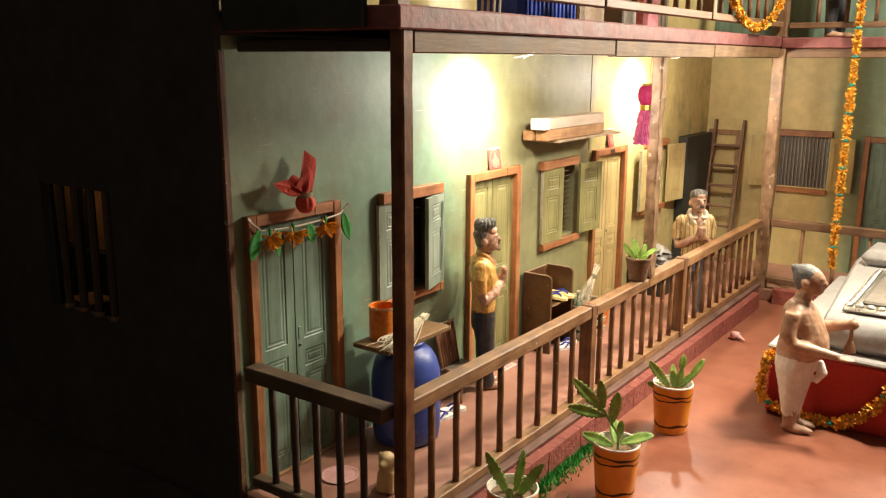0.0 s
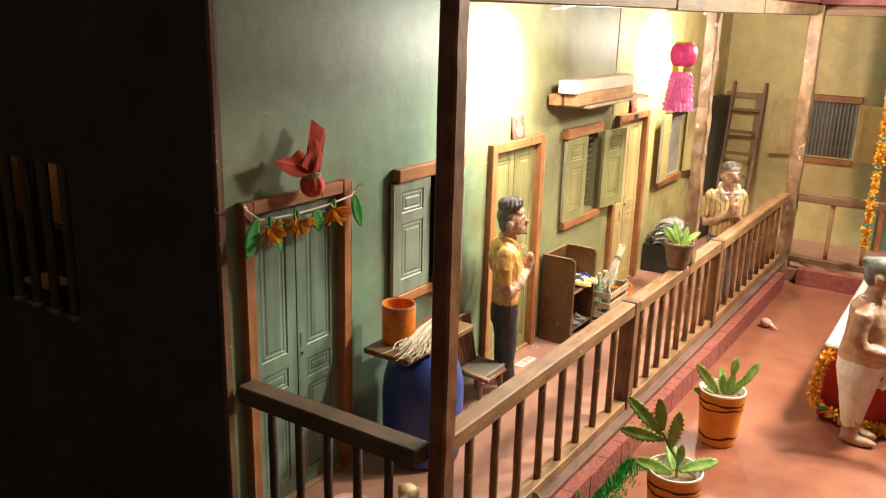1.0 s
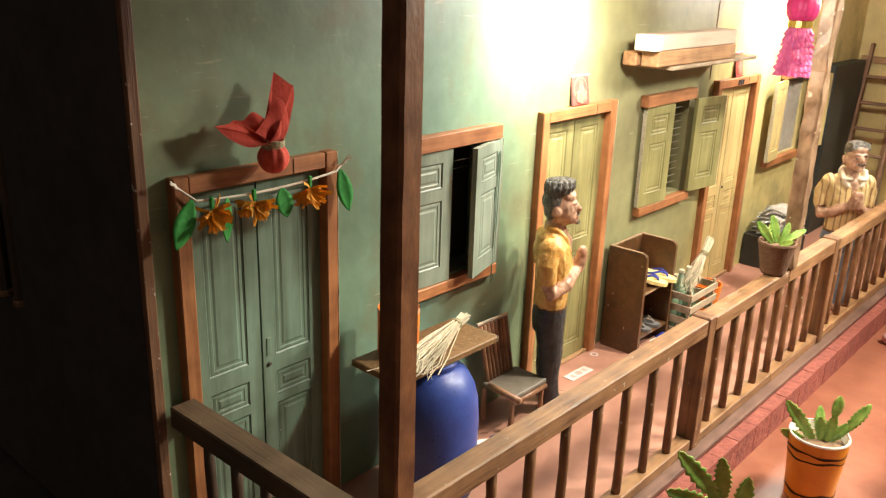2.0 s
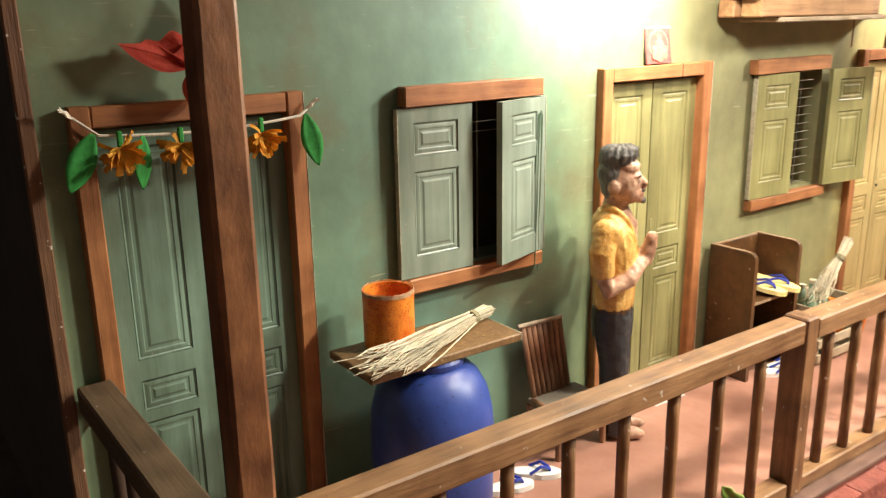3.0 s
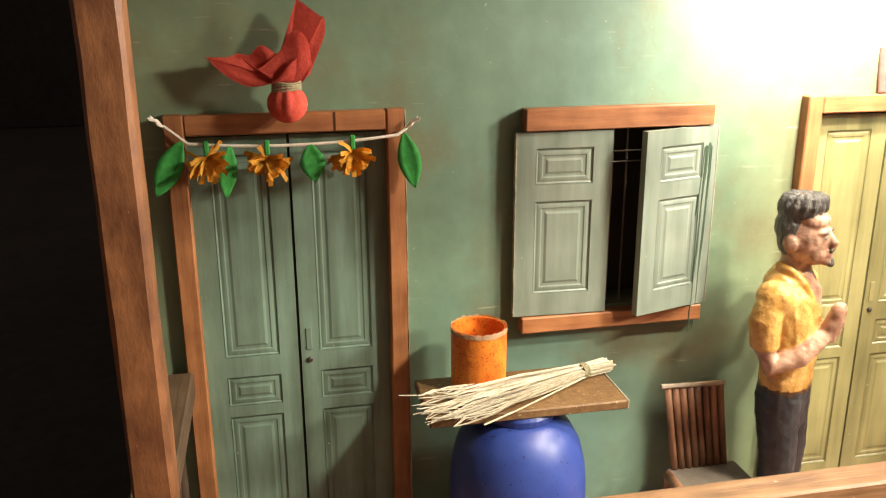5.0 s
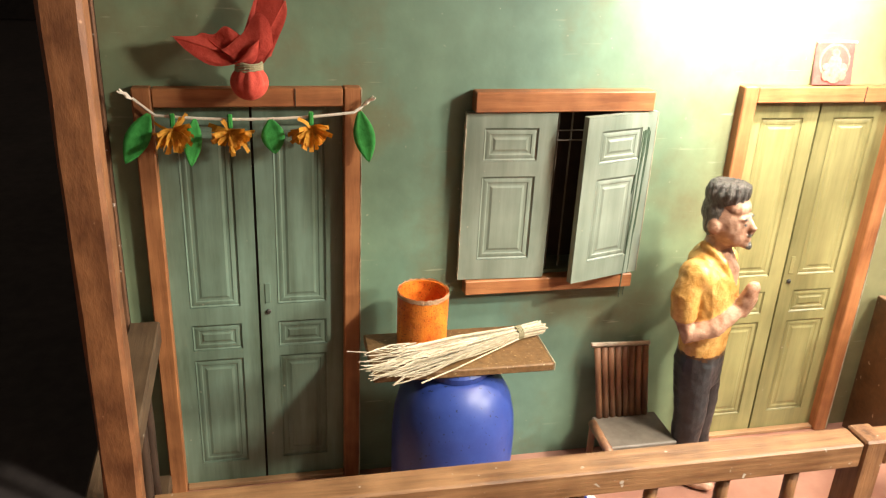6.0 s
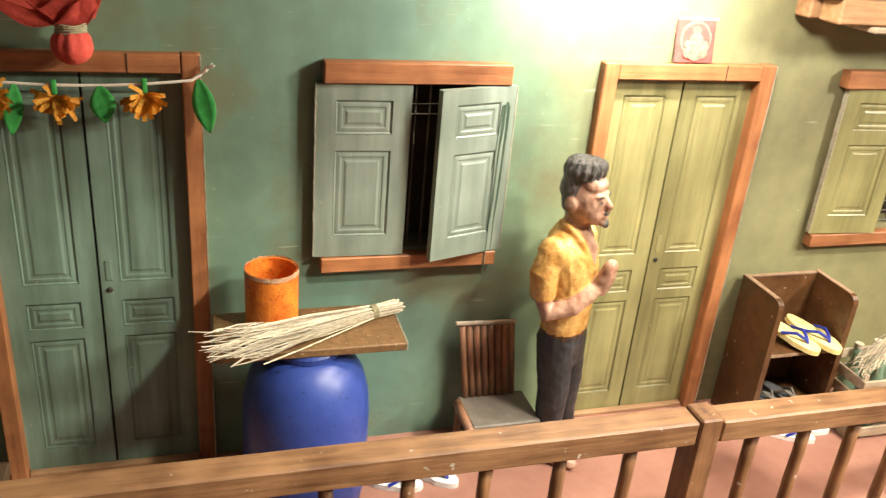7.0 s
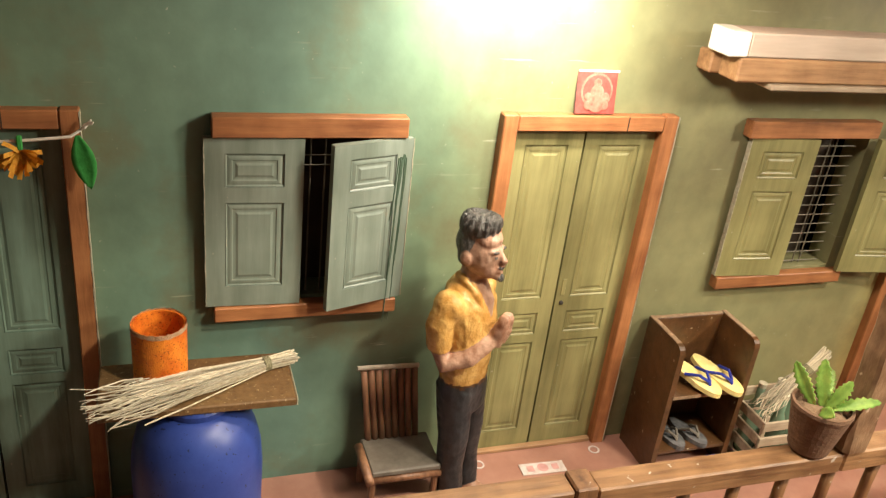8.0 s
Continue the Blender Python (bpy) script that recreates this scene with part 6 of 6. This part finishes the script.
orange_pot(pose(0.358, 0.588, YARD_Z), "green leafed plant in an orange pot with dark bands",
           [(-0.004, -0.002, 0.070, 0.056, 0.017, 52, 214, 20), (-0.012, -0.006, 0.070, 0.028, 0.014, 16, 214, 0), (0.002, 0.000, 0.070, 0.030, 0.014, 82, 200, 30), (0.006, 0.002, 0.070, 0.034, 0.015, 80, 30, 10),
            (0.009, 0.005, 0.100, 0.026, 0.014, 78, 60, 40), (0.012, 0.006, 0.072, 0.026, 0.012, 62, 34, 30), (0.020, 0.012, 0.082, 0.044, 0.014, 60, 34, 20), (-0.002, 0.006, 0.070, 0.036, 0.013, 70, 120, 30)],
           [[(0.008, 0.002, 0.068), (0.014, 0.007, 0.078), (0.020, 0.012, 0.084)]])
orange_pot(pose(0.374, 0.338, YARD_Z), "tall branching plant in an orange pot with dark bands",
           [(-0.014, -0.009, 0.116, 0.052, 0.018, 14, 214, 20), (-0.016, -0.011, 0.122, 0.062, 0.018, 48, 214, 30), (-0.016, -0.011, 0.128, 0.038, 0.016, 80, 200, 20), (-0.007, -0.005, 0.106, 0.044, 0.018, 80, 40, 40),
            (0.004, 0.003, 0.076, 0.046, 0.018, 20, 34, 10), (0.002, 0.000, 0.084, 0.026, 0.012, 82, 40, 30), (-0.004, -0.003, 0.074, 0.044, 0.019, 22, 214, 30), (-0.004, 0.006, 0.072, 0.040, 0.016, 40, 120, 30)],
           [[(0.002, 0, 0.062), (0.002, 0, 0.090), (-0.008, -0.006, 0.108), (-0.016, -0.011, 0.126)]], 0.068)
orange_pot(pose(0.324, 0.150, YARD_Z), "young plant in an orange pot beside the kerb",
           [(-0.004, 0, 0.066, 0.060, 0.016, 60, 200, 20), (0.006, 0, 0.066, 0.055, 0.016, 58, 30, 20), (0.0, 0.004, 0.068, 0.056, 0.014, 76, 60, 60), (0.0, -0.006, 0.068, 0.040, 0.016, 40, 300, 20)],
           [[(0, 0, 0.062), (0, 0, 0.075)]])
rail_pot = thing("potted_plant", pose(0.231, 0.706, RAIL_TOP + 0.0002), "small green plant in a brown pot on the handrail", "plant")
rail_pot.matrix_basis = pose(0.238, 0.711, RAIL_TOP + 0.0002) @ Matrix.Scale(0.85, 4)
part("pot", lathe(bmesh.new(), ((0.017, 0), (0.018, 0.002), (0.0255, 0.040), (0.027, 0.045), (0.0265, 0.048), (0.024, 0.048), (0.022, 0.040), (0.001, 0.040)), steps=32), M_POT, rail_pot)
part("soil", lathe(bmesh.new(), ((0.0228, 0.0402), (0.016, 0.044), (0.001, 0.045)), steps=24), M_SOIL, rail_pot)
plant_leaves(rail_pot, [(-0.004, -0.005, 0.043, 0.042, 0.015, 52, 216, 20), (0.0, 0.0, 0.043, 0.044, 0.015, 74, 190, 40), (0.004, 0.004, 0.043, 0.042, 0.014, 34, 50, 10), (0.002, 0.002, 0.043, 0.034, 0.014, 66, 60, 60),
                        (0.004, -0.004, 0.043, 0.028, 0.013, 28, 330, 20), (-0.004, 0.006, 0.043, 0.034, 0.013, 46, 140, 30)])

# grass at the kerb's foot
bm = bmesh.new()
rough = random.Random(11)
for _ in range(1600):
    y = rough.uniform(0.20, 0.46)
    x = 0.2765 + abs(rough.gauss(0, 0.011))
    h, a = rough.uniform(0.004, 0.012), rough.uniform(0, 6.28)
    d = Vector((math.cos(a), math.sin(a), 0))
    p = Vector((x, y, YARD_Z))
    vs = [bm.verts.new(p - d * 0.0012), bm.verts.new(p + d * 0.0012), bm.verts.new(p + Vector((rough.uniform(-0.005, 0.005), rough.uniform(-0.005, 0.005), h)))]
    bm.faces.new(vs)
solid("grass", bm, M_LEAFPAPER, "tuft of bright artificial grass beside the kerb", "grass", kind="stuff")

# ---- floor details ----
M_RANGOLI = surface("chalk_print", (0.45, 0.36, 0.32), (0.66, 0.60, 0.56), 0.7, 260, stain=120)
M_PINKDISC = surface("pale_pink_clay", (0.45, 0.22, 0.20), (0.60, 0.36, 0.33), 0.6, 120, stain=60)
mat = thing("floor_print", pose(0.037, 0.609, 0.0004, 0, 0, 88), "small pale floor print before the olive door", "mat")
part("sheet", cube(-0.024, 0.024, -0.008, 0.008, 0, 0.0006), M_RANGOLI, mat)
part("motif", lathe(bmesh.new(), ((0.0055, 0.0008), (0.006, 0.0010)), steps=16), M_PINKDISC, mat)
part("motif", cube(-0.017, -0.010, -0.004, 0.004, 0.0008, 0.0010), M_PINKDISC, mat)
part("motif", cube(0.010, 0.017, -0.004, 0.004, 0.0008, 0.0010), M_PINKDISC, mat)
for y in (0.545, 0.676):
    bm = bmesh.new()
    lathe(bm, ((0.0042, 0.0004), (0.0062, 0.0004), (0.0060, 0.0009), (0.0044, 0.0009), (0.0042, 0.0004)), (0.020, y, 0), 18, caps=False)
    solid("chalk_ring", bm, M_RANGOLI, "small chalk ring drawn before the door", "floor mark")
disc = thing("floor_plate", pose(0.069, 0.121, 0.0004), "pale pink round clay plate on the floor", "plate")
part("dish", lathe(bmesh.new(), ((0.024, 0), (0.0265, 0.0018), (0.025, 0.0022), (0.021, 0.0012), (0.001, 0.0012)), steps=30), M_PINKDISC, disc)
bell = thing("conch", pose(0.306, 1.10, YARD_Z, 0, 0, -20), "small pale pink clay conch on the courtyard floor", "conch")
bm = bmesh.new()
blob(bm, (0, 0, 0.009), (0.012, 0.010, 0.009))
tube(bm, ((0.006, 0, 0.009), (0.018, -0.002, 0.006), (0.026, -0.003, 0.004)), 0.004, 8, [0.006, 0.003, 0.001])
part("shell", bm, M_PINKDISC, bell, smooth=True)

# ---- silver tray on the altar ----
M_SILVER = surface("beaten_silver", (0.45, 0.42, 0.36), (0.72, 0.70, 0.64), 0.3, 160, metal=0.9, bump=0.6)
plate = thing("silver_seat", pose(0.613, 0.935, YARD_Z + 0.1775), "embossed silver seat lying on the altar cloth", "seat")
part("base", cube(-0.06, 0.30, -0.12, 0.19, 0, 0.008, 0.003), M_SILVER, plate)
part("panel", cube(-0.036, 0.30, -0.090, 0.19, 0.0082, 0.015, 0.003), M_SEAT, plate, "brown cloth panel")
part("panel", cube(-0.002, 0.30, -0.045, 0.15, 0.0152, 0.021, 0.003), M_SEAT, plate, "raised brown cloth panel")
BOSS = mesh_of("boss", blob(bmesh.new(), (0, 0, 0), (0.0075, 0.0065, 0.0055), None, 10, 8), M_SILVER, smooth=True)
for k in range(22):
    part("boss", BOSS, None, plate, m=pose(-0.052 + 0.0160 * k, -0.108, 0.0090))
for k in range(17):
    part("boss", BOSS, None, plate, m=pose(-0.050, -0.090 + 0.0165 * k, 0.0090, 0, 0, 90))

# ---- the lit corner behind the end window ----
# Partition is near-black so the end room reads as unlit.
solid("wall_partition", cube(-0.999, -0.031, 0.30, 0.31, -0.01, 0.599), M_BLACK, "partition coloured near-black as unlit inside the end room", "wall", kind="structure")
# Black block and coloured pieces, added to give the room dark and lit patches.
shelf = thing("shelf", pose(-0.86, 0.205, 0), "black block added for the dark part of the end room", "shelf")
part("body", cube(0, 0.46, 0, 0.09, 0, 0.205, 0.002), M_TABLE, shelf)
part("upright", cube(0.195, 0.207, -0.004, 0.004, 0.205, 0.345, 0.001, pose(0, 0, 0, 0, 2.5, 0)), M_TABLE, shelf, "black strip added between the lit patches")
for x0, x1, h, name, mat_, label in ((-0.78, -0.700, 0.115, "carton", M_BOARD, "brown block added as a lit patch"), (-0.640, -0.585, 0.120, "carton", M_PALE_Z, "tan block added as a lit patch"), (-0.574, -0.545, 0.120, "carton", M_BOARD, "brown block added as a lit patch")):
    solid(name, cube(x0, x1, 0.215, 0.285, 0.2055, 0.2055 + h, 0.002), mat_, label, "box")
solid("plank", cube(-0.006, 0.006, -0.003, 0.003, 0, 0.118, 0.001), M_PALE_Z, "short tan strip added as a lit patch", "plank", m=pose(-0.668, 0.222, 0.2060, 0, 9, 0))
solid("carton", cube(-0.625, -0.545, 0.150, 0.200, 0.0, 0.128, 0.002), M_BOARD, "brown block added as the low lit patch", "box")

# ---- end window with bars ----
endw = thing("window_5", pose(-0.41, 0.0, 0.19), "dark barred window in the unlit end wall", "window", kind="structure")
part("jamb", cube(0.0, 0.022, 0.0045, 0.0133, 0.0002, 0.1848, 0.001), M_TABLE, endw, "black jamb")
for k in range(4):
    x = 0.044 + 0.0385 * k
    part("bar", tube(bmesh.new(), ((x - 0.001, 0.0085, 0), (x, 0.0085, 0.09), (x + 0.001, 0.0085, 0.185)), 0.0062, 8), M_DARK_Z, endw)
    part("bar_foot", lathe(bmesh.new(), ((0.0078, 0.0), (0.0078, 0.004), (0.0064, 0.006)), (x, 0.0085, 0.0), 10), M_WOOD_Z, endw, "dusty foot of a bar")

# ---- kerb bricks ----
BRICKS = [mesh_of("brick", cube(-0.02450, 0.02450, -0.0085, 0.0078, 0, 0.0375, 0.0006), M_BRICK)]
kerb = bpy.data.objects["kerb"]
for i in range(27):
    part("brick", BRICKS[0], None, kerb, m=pose(0.012 + 0.0492 * i, -0.0278 + random.uniform(-0.0003, 0.0003), YARD_Z + 0.0002 - random.uniform(0, 0.0012), 0, 0, random.uniform(-0.6, 0.6)))
